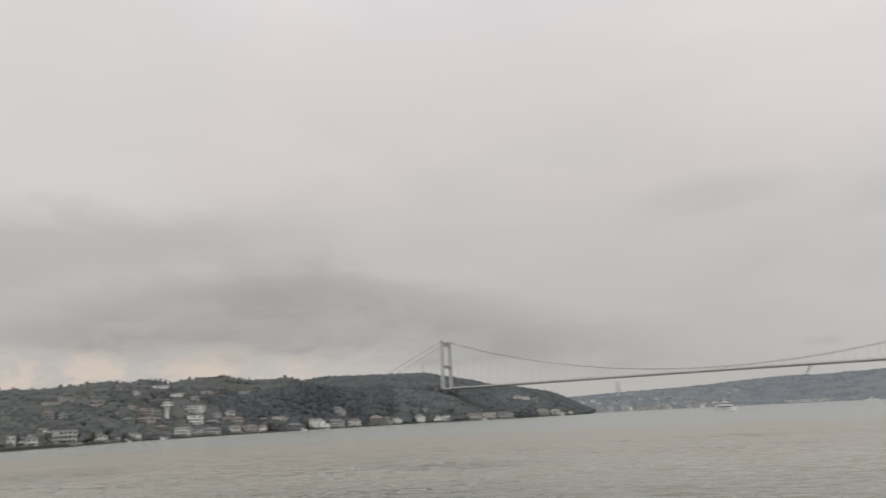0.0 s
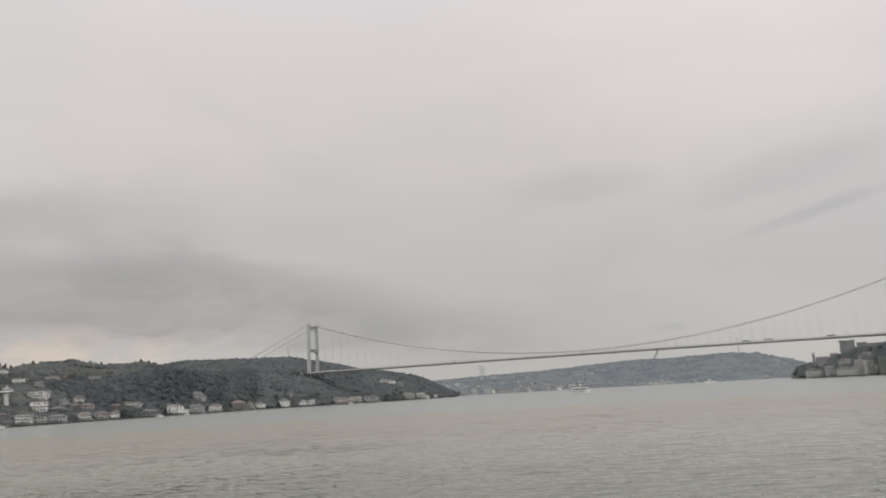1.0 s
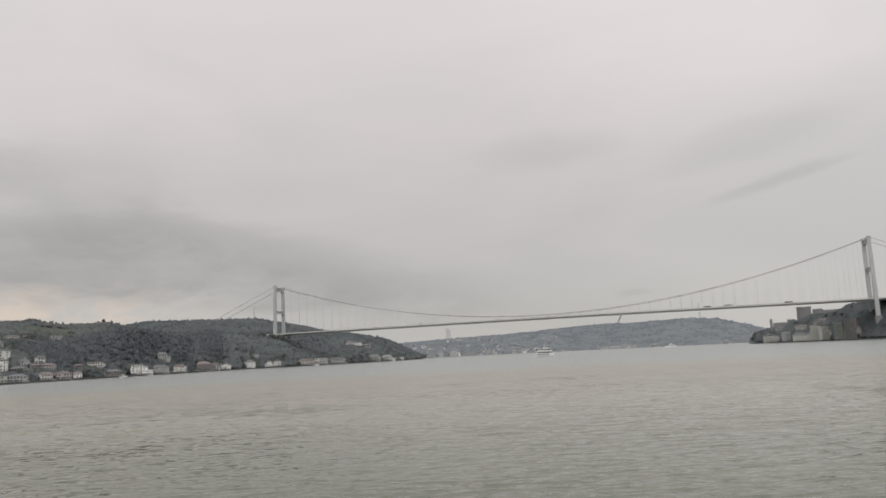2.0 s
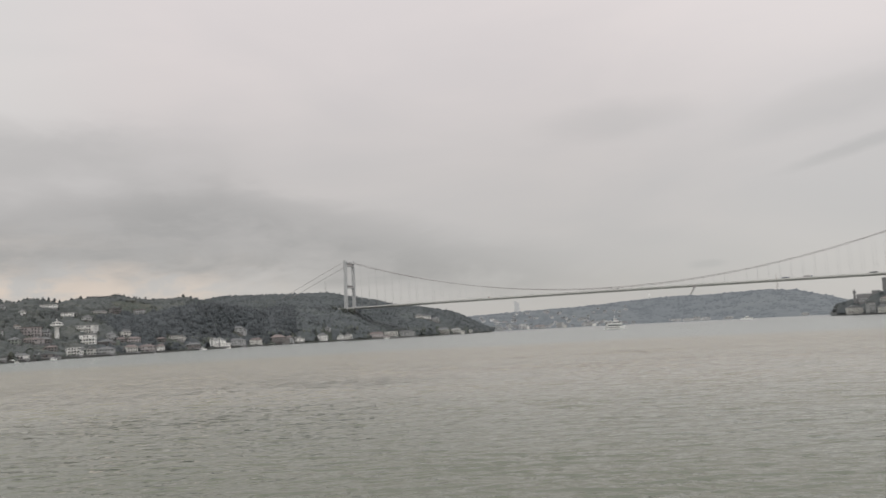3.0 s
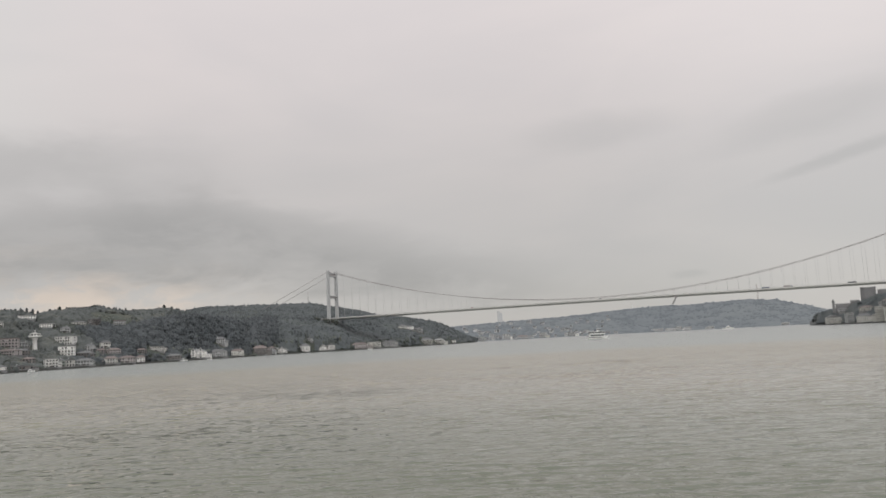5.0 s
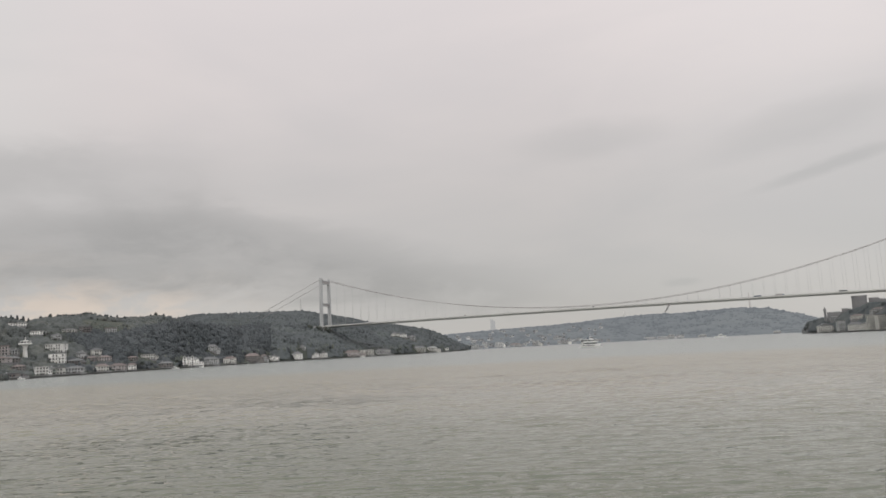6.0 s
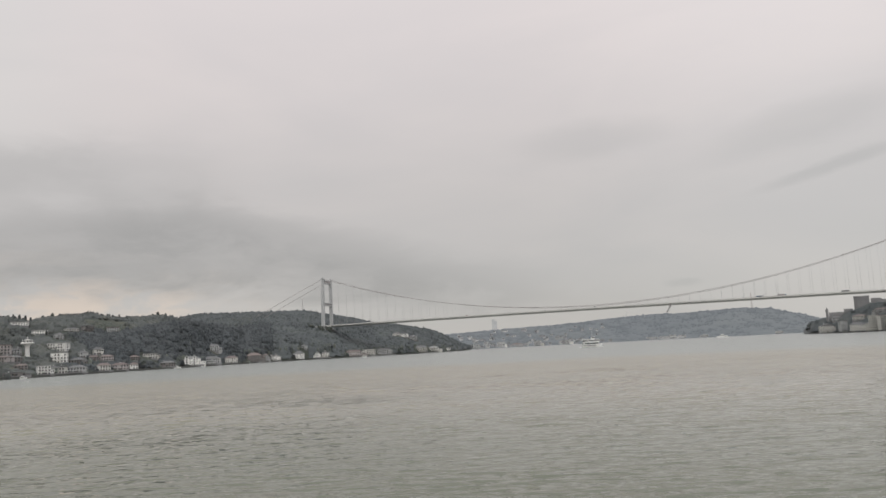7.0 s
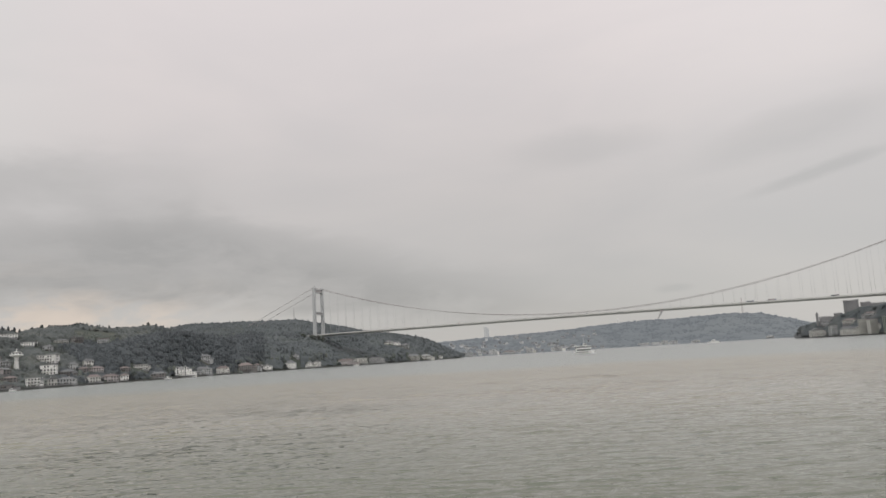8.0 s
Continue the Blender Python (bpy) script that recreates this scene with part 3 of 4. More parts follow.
house(near, -10.65, 1386, 17.2, 14.2, 4, "hip", "white", "slate", quay=True)
house(near, -9.27, 1424, 9.4, 11.5, 3, "gable", "white", "grey", quay=True)
house(near, -8.74, 1434, 12.6, 12.6, 3, "gable", "white", "slate", quay=True)
house(near, -6.64, 1476, 29.4, 12.0, 3, "hip", "pink", "rust", quay=True)
house(near, -5.54, 1506, 25.6, 12.2, 3, "flat", "cream", "grey", quay=True)
house(near, -4.39, 1548, 31.0, 12.6, 3, "hip", "grey", "slate", quay=True)
house(near, -1.64, 1690, 27.5, 15.0, 4, "hip", "cream", "slate", quay=True)
house(near, -0.70, 1752, 23.4, 12.9, 3, "hip", "cream", "grey", quay=True)
house(near, 0.40, 1842, 8.2, 8.1, 2, "flat", "white", "grey", quay=True)
house(near, -29.94, 941, 18.9, 10.6, 3, "flat", "pink", "rust")
house(near, -29.94, 899, 20.2, 7.1, 2, "hip", "pink", "rust")
house(near, -26.60, 1024, 20.5, 11.1, 3, "flat", "white", "grey")
house(near, -26.55, 959, 16.2, 11.7, 3, "flat", "white", "grey")
house(near, -28.93, 1167, 21.8, 6.2, 2, "flat", "white", "grey")
house(near, -25.87, 1158, 19.1, 6.3, 2, "hip", "cream", "slate")
house(near, -26.63, 1095, 11.0, 8.2, 2, "hip", "grey", "slate")
house(near, -30.47, 1061, 5.6, 7.0, 2, "gable", "white", "grey")
house(near, -33.25, 954, 4.8, 4.9, 1, "flat", "cream", "grey")
house(near, -32.77, 936, 8.9, 4.8, 1, "flat", "cream", "grey")
house(near, -31.68, 901, 3.1, 6.4, 2, "flat", "grey", "slate")
house(near, -30.84, 965, 8.4, 5.1, 1, "hip", "white", "brown")
house(near, -31.65, 1080, 7.5, 7.1, 2, "hip", "grey", "slate")
house(near, -24.21, 1038, 11.4, 9.3, 2, "hip", "cream", "slate")
house(near, -25.13, 1019, 9.7, 8.4, 2, "hip", "grey", "slate")
house(near, -25.45, 967, 15.9, 7.9, 2, "hip", "brown", "slate")
house(near, -24.48, 1001, 10.9, 6.9, 2, "hip", "brown", "rust")
house(near, -23.68, 1011, 14.5, 7.0, 2, "hip", "pink", "rust")
house(near, -20.97, 1073, 18.0, 7.5, 2, "flat", "cream", "slate")
house(near, -21.91, 1043, 11.1, 6.6, 2, "hip", "brown", "rust")
house(near, -16.62, 1227, 14.6, 11.5, 3, "hip", "grey", "slate")
house(near, -28.78, 874, 11.6, 6.4, 2, "hip", "brown", "rust")
house(near, -30.92, 876, 10.2, 6.9, 2, "hip", "sage", "slate")
house(near, -29.23, 964, 13.9, 6.4, 2, "hip", "grey", "slate")
house(near, -29.23, 916, 15.3, 7.3, 2, "hip", "brown", "slate")
house(near, -3.39, 1756, 17.0, 9.1, 2, "hip", "cream", "slate")
house(near, -2.82, 1762, 15.7, 10.4, 3, "hip", "white", "slate")
house(near, -2.23, 1765, 18.4, 10.5, 3, "hip", "grey", "slate")
house(near, -10.26, 1430, 10.5, 7.3, 2, "hip", "grey", "slate")
house(near, -33.04, 909, 8.7, 8.2, 2, "hip", "pink", "rust")
house(near, -34.95, 801, 7.4, 7.1, 2, "hip", "grey", "slate")
house(cape, 26.73, 1623, 25.9, 17.1, 5, "gable", "cream", "slate")
house(cape, 27.70, 1584, 12.9, 20.7, 5, "flat", "grey", "slate")
house(cape, 28.55, 1555, 24.9, 16.1, 4, "hip", "cream", "slate")
house(cape, 29.47, 1528, 13.7, 27.4, 7, "flat", "cream", "grey")
house(cape, 30.03, 1511, 14.3, 26.0, 7, "flat", "cream", "rust")
house(cape, 30.97, 1478, 14.9, 28.8, 8, "flat", "sage", "grey")
house(cape, 31.68, 1453, 20.0, 34.5, 9, "flat", "brown", "rust")
house(cape, 28.76, 1607, 22.0, 10.4, 3, "hip", "cream", "rust")
house(cape, 27.36, 1676, 15.7, 8.8, 2, "hip", "grey", "slate")
house(cape, 29.98, 1585, 17.7, 8.1, 2, "hip", "grey", "rust")
house(far, 2.26, 2632, 48.6, 15.4, 2, "flat", "sage", "grey")
house(far, 4.34, 2771, 26.5, 20.3, 3, "flat", "white", "grey")
house(far, 5.54, 2842, 41.6, 12.4, 2, "hip", "cream", "rust")
house(far, 7.08, 2919, 27.7, 19.1, 3, "flat", "cream", "grey")
house(far, 9.16, 3023, 32.7, 17.5, 3, "flat", "white", "grey")
house(far, 15.30, 3159, 43.5, 11.2, 1, "flat", "white", "grey")
house(far, 16.13, 3142, 34.4, 11.1, 1, "flat", "white", "grey")
house(far, 16.76, 3130, 25.5, 15.4, 2, "flat", "cream", "grey")
house(far, 17.40, 3117, 27.3, 13.1, 2, "flat", "white", "grey")
house(far, 18.93, 3086, 24.5, 10.7, 1, "hip", "cream", "grey")
house(far, 23.78, 2989, 26.0, 10.1, 2, "hip", "cream", "grey")

# smaller houses half hidden among the trees of the near slope
for i in range(34):
    b = house_rng.uniform(-37, -21)
    hd = float(shore(b)) + house_rng.uniform(55, 330)
    if any(abs(b - kb) < kw + 0.45 and abs(hd - kd) < 70 for kb, kd, kw in KEEP):
        continue
    hh = house_rng.choice([6.2, 6.8, 8.8])
    house(near, b, hd, house_rng.uniform(9, 16), hh, round(hh / 3.4), house_rng.choice(["hip", "hip", "flat", "gable"]), house_rng.choice(["cream", "grey", "white", "brown", "pink", "grey"]), house_rng.choice(["slate", "rust", "grey", "brown"]))

# pale houses scattered over the far town, each a few metres across
far_rng = random.Random(21)
for i in range(90):
    b = 1.0 + 11.5 * far_rng.random() ** 1.2
    fd = float(np.interp(b, FARS_B, FARS_D)) + 20 + 620 * far_rng.random() ** 1.4
    w, fh, tone = far_rng.uniform(8, 17), far_rng.uniform(4, 9), far_rng.choice(["white", "cream", "grey", "sage", "grey"])
    small = thing("house", pose(*polar(b, fd, float(far_z(b, fd)) + 3), 0, 0, -b + far_rng.uniform(-30, 30)), "small %s house on the hazy far hillside" % COL[tone], "house", "houses on the far shore")
    part("wall", boxes("wall", [(-w / 2, w / 2, -5, 5, -12, fh)], FARW[tone]), small)
    part("roof", roof_mesh(far_rng.choice(["flat", "hip", "hip"]), w, 10, fh, 2.5, ROOFS[far_rng.choice(["slate", "slate", "grey"])]), small)
    for x in (-0.3, 0.0, 0.3):
        part("window", window_mesh(1.8, fh * 0.5), small, pose(x * w, -5.02, fh * 0.3))

# ---- the white tower among the houses ----
TB, TD = -28.45, 969
wt_z = float(ground_z(TB, TD))
lookout = thing("lookout_tower", pose(*polar(TB, TD, wt_z), 0, 0, 28), "white concrete tower with a wide crown on the wooded slope", "tower")
part("stem", tapered("stem", [(2.9, -3), (2.7, 0), (2.2, 6), (2.2, 11.5), (3.2, 13.2)], WALLS["white"], 12), lookout)
part("gallery", tapered("gallery", [(3.2, 13.2), (6.6, 14.6), (6.8, 15.0), (6.8, 16.0), (6.2, 16.0), (6.2, 15.4), (0.3, 15.4)], WALLS["white"], 16), lookout)
cabin = part("cabin", tapered("cabin", [(3.8, 15.4), (3.8, 18.4), (4.3, 18.6), (0.4, 19.6)], WALLS["white"], 12), lookout)
for i in range(8):
    a = i * 45
    part("window", window_mesh(1.6, 1.5), cabin, pose(3.75 * math.sin(radians(a)), -3.75 * math.cos(radians(a)), 16.2, 0, 0, a))
for x, z in ((-4.8, 18.6), (4.8, 18.6), (0, 22.6)):
    part("finial", tapered("finial", [(0.35, 15.4), (0.35, z - 0.8), (0.7, z - 0.6), (0.1, z)], WALLS["white"], 8), lookout, pose(x, -0.5, 0))
KEEP.append((TB, TD, 0.55))

# ---- fortress on the headland ----
FB, FD = 28.95, 1690
fz = float(cape_z(FB, FD))
keep_tower = thing("fortress_tower", pose(*polar(FB, FD, fz), 0, 0, -29), "massive round grey stone fortress tower on the headland", "tower", "fortress")
FT = math.tan(radians(2.02)) * FD + EYE - fz
part("drum", tapered("drum", [(14.5, -8), (13.8, 0), (13.2, FT - 2), (13.8, FT - 1.6), (13.8, FT), (12.6, FT), (12.6, FT - 1.2), (0.2, FT - 1.0)], M_STONE, 24, False), keep_tower)
for i in range(20):
    a = i * 18
    part("merlon", boxes("merlon", [(-1.1, 1.1, -0.6, 0.6, 0, 1.5)], M_STONE) if i == 0 else bpy.data.meshes["merlon"], keep_tower, pose(13.2 * math.sin(radians(a)), -13.2 * math.cos(radians(a)), FT, 0, 0, a))
turret = thing("fortress_turret", pose(*polar(26.84, 1690, float(cape_z(26.84, 1690)))), "slim stone corner turret with a pointed cap", "tower", "fortress")
TT = math.tan(radians(1.46)) * 1690 + EYE - float(cape_z(26.84, 1690))
part("shaft", tapered("shaft", [(2.6, -8), (2.3, TT - 9), (2.8, TT - 8), (2.8, TT - 6)], M_STONE, 10, False), turret)
part("cap", tapered("cap", [(2.9, TT - 6), (1.2, TT - 3), (0.1, TT)], ROOFS["slate"], 10, False), turret)


def rampart(b0, d0, b1, d1, top_e):
    """A straight length of battlemented wall between two places on the headland."""
    p, q = polar(b0, d0), polar(b1, d1)
    n = (q - p).length
    zb = min(float(cape_z(b0, d0)), float(cape_z(b1, d1))) - 4
    t = math.tan(radians(top_e)) * (d0 + d1) / 2 + EYE
    w = thing("rampart", pose(*p, 0, 0, math.degrees(math.atan2(q.y - p.y, q.x - p.x))), "battlemented grey stone wall on the headland", "wall", "fortress")
    part("curtain", boxes("curtain", [(0, n, -1.5, 1.5, zb, t - 1.4)], M_STONE), w)
    me = boxes("merlon", [(-0.9, 0.9, -1.5, -0.8, 0, 1.4)], M_STONE)
    for i in range(max(2, int(n / 3.6))):
        part("merlon", me, w, pose(1.2 + i * 3.6, 0, t - 1.4))


rampart(26.95, 1690, 27.85, 1690, 1.12)
rampart(27.85, 1690, 28.4, 1690, 1.3)
rampart(29.5, 1690, 30.1, 1686, 1.9)
rampart(30.1, 1686, 31.6, 1680, 1.8)

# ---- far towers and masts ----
# the concrete and window glow stands in for haze before the blocks
M_FARC = mat("far concrete with haze glow", (0.2, 0.2, 0.2), glow=(0.27, 0.27, 0.265))
for db, top_e in ((0.0, 2.0), (0.16, 1.88)):
    d = 3650
    z = float(far_z(3.86, d))
    block = thing("skyscraper", pose(*polar(3.86 + db, d, z), 0, 0, 20), "pale hazy tower block on the far hill", "building", "twin tower blocks")
    H = math.tan(radians(top_e)) * d + EYE - z
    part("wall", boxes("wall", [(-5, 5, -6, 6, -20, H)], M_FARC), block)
    band = boxes("window", [(-4.4, 4.4, -6.1, -5.9, 0, 2.2)], mat("far glass with haze glow", (0.1, 0.1, 0.1), glow=(0.24, 0.245, 0.25)))
    for s in range(9):
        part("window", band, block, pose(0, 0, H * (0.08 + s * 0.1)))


def lattice_mast(b, d, zf, top_e, width, material, label):
    z = float(zf(b, d))
    H = math.tan(radians(top_e)) * d + EYE - z
    m = thing("radio_mast", pose(*polar(b, d, z)), label, "mast")
    for i, (x, y) in enumerate(((-1, -1), (1, -1), (0, 1))):
        part("leg", tube("leg", [(x * width, y * width, -3), (x * width * 0.3, y * width * 0.3, H)], width * 0.16, material), m)
    for i in range(9):
        f = 1 - 0.7 * (i + 0.5) / 9
        w = width * f
        zz = H * (i + 0.5) / 9
        part("brace", tube("brace", [(-w, -w, zz), (w, -w, zz + H / 20), (0, w, zz), (-w, -w, zz + H / 20)], width * 0.1, material), m)
    part("aerial", tapered("aerial", [(width * 0.4, H - 4), (width * 0.5, H), (width * 0.1, H + 4)], material), m)


# the first mast's paint emits a little to imitate haze
lattice_mast(22.2, 3850, far_z, 2.75, 4.0, mat("far mast paint with haze glow", (0.2, 0.16, 0.15), glow=(0.13, 0.12, 0.12)), "tall red and white radio mast on the far hill")
lattice_mast(-10.3, 1900, ground_z, 4.1, 1.1, M_CABLE, "thin grey radio mast on the wooded ridge")
lattice_mast(13.62, 3900, far_z, 1.95, 5.0, M_HULL, "small white beacon on the far ridge")

# ---- the suspension bridge ----
SPAN, HALF = 1105.0, 16.9
BX, BY, BT = -239.0, 1598.4, -19.56
TOP_Z, MID_CABLE, LOW = 164.8, 73.4, 545.0
bridge_m = pose(BX, BY, 0, 0, 0, BT)
bridge = thing("suspension_bridge", bridge_m, "long grey steel suspension bridge with two portal towers", "bridge")


def deck_z(x):
    s = x / SPAN
    return 66.7 + 1.7 * 4 * s * (1 - s) if 0 <= s <= 1 else 66.7 - 0.012 * min(abs(x), abs(x - SPAN))


def cable_z(x):
    return MID_CABLE + (TOP_Z - MID_CABLE) * (x / LOW - 1) ** 2


def bridge_tower(x):
    top = cable_z(x)
    base = part("tower", boxes("tower_footing", [(-4.6, 4.6, -23.5, -14.0, 4, 38), (-4.6, 4.6, 14.0, 23.5, 4, 38)], M_STONE), bridge, pose(x, 0, 0), "pale grey steel portal tower")
    for s in (-1, 1):
        lean = 1.4
        v, f = [], []
        for z, wx, wy in ((36, 3.3, 2.6), (top - 3, 2.8, 2.2)):
            yc = s * (HALF + lean * (top - z) / 110)
            v += [(-wx, yc - wy, z), (wx, yc - wy, z), (wx, yc + wy, z), (-wx, yc + wy, z)]
        f = [(3, 2, 1, 0), (4, 5, 6, 7), (0, 1, 5, 4), (1, 2, 6, 5), (2, 3, 7, 6), (3, 0, 4, 7)]
        leg = part("leg", mesh_of("leg", v, f, M_STEEL), base)
        part("saddle", boxes("saddle", [(-3.6, 3.6, s * HALF - 2.0, s * HALF + 2.0, top - 3, top + 0.6), (-2.2, 2.2, s * HALF - 1.4, s * HALF + 1.4, top + 0.6, top + 2.2)], M_STEEL), leg)
    for z, t in ((top - 10, 7.5), (top - 56, 6.0), (58, 6.0)):
        beam = part("crossbeam", boxes("crossbeam", [(-2.4, 2.4, -HALF + 1.5, HALF - 1.5, z, z + 1.5), (-2.4, 2.4, -HALF + 1.5, HALF - 1.5, z + t - 1.5, z + t)], M_STEEL), base)
        part("web", boxes("web", [(-1.7, 1.7, -HALF + 1.5, HALF - 1.5, z + 1.5, z + t - 1.5)], M_CABLE), beam, None, "recessed grey web plate")
    return base


bridge_tower(0)
bridge_tower(SPAN)
xs = np.linspace(-18, SPAN + 190, 120)
# box girder with tapered edges, in one profile along the span
prof = [(-19.7, -1.1), (-15.0, -3.0), (15.0, -3.0), (19.7, -1.1), (19.4, 0.0), (-19.4, 0.0)]
dv = [(x, y, deck_z(x) + z) for x in xs for y, z in prof]
df = [(i * 6 + k, i * 6 + (k + 1) % 6, (i + 1) * 6 + (k + 1) % 6, (i + 1) * 6 + k) for i in range(len(xs) - 1) for k in range(6)]
df += [tuple(reversed(range(6))), tuple((len(xs) - 1) * 6 + k for k in range(6))]
deck = part("deck", mesh_of("deck", dv, df, M_DECK), bridge, None, "slim grey steel box girder deck")
for s in (-1, 1):
    road = [(x, s * y, deck_z(x) + 0.05) for x in xs for y in ((1.2, 15.0) if s > 0 else (15.0, 1.2))]
    part("carriageway", mesh_of("carriageway", road, [(2 * i, 2 * i + 2, 2 * i + 3, 2 * i + 1) for i in range(len(xs) - 1)], M_ASPHALT), deck)
    for y, z in ((19.2, 1.1), (19.2, 0.6), (15.4, 0.8)):
        part("rail", tube("rail", [(x, s * y, deck_z(x) + z) for x in xs], 0.09, M_HANGER, 4), deck)
    edge = [(x, s * y, deck_z(x) + z) for x in xs for y, z in ((19.74, -1.1), (19.74, 0.75), (19.45, 0.75), (19.45, -1.1))]
    part("edge_beam", mesh_of("edge_beam", edge, [(4 * i + k, 4 * i + (k + 1) % 4, 4 * i + 4 + (k + 1) % 4, 4 * i + 4 + k) for i in range(len(xs) - 1) for k in range(4)], M_EDGE), deck, None, "pale painted edge beam")
    posts = boxes("rail_posts", [(x - 0.06, x + 0.06, s * 19.2 - 0.06, s * 19.2 + 0.06, deck_z(x), deck_z(x) + 1.1) for x in np.arange(-16, SPAN + 180, 6.0)], M_HANGER)
    tagged(part("railing_posts", posts, deck), kind="stuff")
    cab = [(x, s * HALF, cable_z(x)) for x in np.linspace(0, SPAN, 90)]
    part("main_cable", tube("main_cable", cab, 0.42, M_CABLE, 8), bridge, None, "thick grey main cable")
    part("backstay", tube("backstay", [(0, s * HALF, TOP_Z), (-230, s * HALF, 66)], 0.42, M_CABLE, 8), bridge, None, "grey backstay cable")
    part("backstay", tube("backstay", [(SPAN, s * HALF, cable_z(SPAN)), (SPAN + 230, s * HALF, 66)], 0.42, M_CABLE, 8), bridge, None, "grey backstay cable")
    for i in range(1, 61):
        x = i * SPAN / 61
        if cable_z(x) - deck_z(x) < 1.2:
            continue
        part("hanger", tube("hanger", [(x, s * HALF, deck_z(x)), (x, s * HALF, cable_z(x))], 0.13, M_HANGER, 5), bridge)
        part("cable_clamp", tapered("cable_clamp", [(0.62, cable_z(x) - 0.7), (0.62, cable_z(x) + 0.5)], M_CABLE, 6), bridge, pose(x, s * HALF, 0))


def on_bridge(x, y, z=0.1):
    return bridge_m @ pose(x, y, deck_z(x) + z)


# street lamps down the middle of the deck
lamp0 = thing("street_lamp", on_bridge(40, 0), "slim grey double-armed lamp post on the bridge", "street lamp", "bridge lamps")
part("post", tapered("post", [(0.16, 0), (0.08, 11)], M_HANGER, 6), lamp0)
for s in (-1, 1):
    arm = part("arm", tube("arm", [(0, 0, 10.8), (0, s * 1.2, 11.5), (0, s * 2.6, 11.6)], 0.05, M_HANGER, 4), lamp0)
    part("lantern", boxes("lantern", [(-0.2, 0.2, s * 2.6 - 0.45, s * 2.6 + 0.45, 11.5, 11.7)], M_HANGER), arm)
for i in range(1, 21):
    copy_thing(lamp0, on_bridge(40 + i * 50.5, 0))


def wheel_mesh(r, w):
    key = "wheel%.2f" % r
    if key not in bpy.data.meshes:
        me = tapered("wheel", [(r * 0.6, -w / 2), (r, -w / 2 + 0.04), (r, w / 2 - 0.04), (r * 0.6, w / 2)], M_DARK, 12)
        me.name = key
    return bpy.data.meshes[key]


def vehicle(kind, x, y, paint, label, face=1):
    L, W, Hh, r = {"bus": (12, 2.5, 3.1, 0.5), "truck": (14, 2.5, 3.7, 0.5), "car": (4.4, 1.8, 1.45, 0.32), "van": (5.6, 2.0, 2.4, 0.36)}[kind]
    v = thing(kind, on_bridge(x, y, 0.06) @ pose(0, 0, 0, 0, 0, 0 if face > 0 else 180), label, kind, "traffic on the bridge")
    if kind == "truck":
        part("cargo_box", boxes("cargo_box", [(-L / 2, L / 2 - 3.2, -W / 2, W / 2, 1.0, Hh)], paint), v)
        cab_ = part("cab", boxes("cab", [(L / 2 - 2.8, L / 2 - 0.3, -W / 2, W / 2, 0.5, 2.6), (L / 2 - 2.6, L / 2 - 0.9, -W / 2 + 0.1, W / 2 - 0.1, 2.6, 3.0)], M_BLUE), v)
        part("windscreen", boxes("windscreen", [(L / 2 - 0.32, L / 2 - 0.26, -W / 2 + 0.15, W / 2 - 0.15, 1.5, 2.5)], M_GLASS), cab_)
    elif kind == "bus":
        part("body", boxes("body", [(-L / 2, L / 2, -W / 2, W / 2, 0.45, Hh - 0.15), (-L / 2 + 0.3, L / 2 - 0.3, -W / 2 + 0.2, W / 2 - 0.2, Hh - 0.15, Hh)], paint), v)
        for s in (-1, 1):
            for i in range(6):
                part("window", boxes("window", [(-0.8, 0.8, -0.03, 0.03, 0, 1.0)], M_GLASS), v, pose(-L / 2 + 1.3 + i * 1.85, s * W / 2, 1.5))
    else:
        c = L / 2
        v2 = [(p, s * (W / 2 - (0.15 if z > Hh * 0.6 else 0)), z) for s in (-1, 1) for p, z in ((-c, 0.35), (c, 0.35), (c, 0.75), (c * 0.45, 0.9), (c * 0.15, Hh), (-c * 0.65, Hh), (-c, 0.95))]
        part("body", mesh_of("body", v2, [(6, 5, 4, 3, 2, 1, 0), (7, 8, 9, 10, 11, 12, 13)] + [(k, (k + 1) % 7, 7 + (k + 1) % 7, 7 + k) for k in range(7)], paint), v)
        for s in (-1, 1):
            part("window", boxes("window", [(-c * 0.6, c * 0.2, s * (W / 2 - 0.1) - 0.05, s * (W / 2 - 0.1) + 0.05, 0.95, Hh - 0.12)], M_GLASS), v)
    for px in (-L * 0.32, L * 0.34):
        for s in (-1, 1):
            part("wheel", wheel_mesh(r, 0.26), v, pose(px, s * (W / 2 - 0.12), r, 90, 0, 0))
    for s in (-1, 1):
        part("headlight", boxes("headlight", [(L / 2 - 0.02, L / 2 + 0.06, s * W * 0.34 - 0.18, s * W * 0.34 + 0.18, 0.6, 0.85)], M_LAMP), v)
    return v


vehicle("truck", 875, -13.5, M_CABLE, "truck with a dark cargo box on the bridge", 1)
vehicle("bus", 840, -9, M_BLUE, "blue grey bus driving over the bridge", 1)
vehicle("bus", 972, -12, M_DARK, "dark coach driving over the bridge", 1)
vehicle("car", 810, -8, M_HULL, "white car on the bridge with its headlamps lit", -1)
vehicle("car", 170, -12, M_DARK, "dark car on the bridge", 1)
vehicle("van", 311, -12, M_RED, "red van on the bridge", 1)
vehicle("car", 466, -12, M_BLUE, "blue grey car on the bridge", 1)
vehicle("van", 559, -12, M_DARK, "dark van on the bridge", 1)
vehicle("car", 217, -12, M_CABLE, "grey car on the bridge", 1)

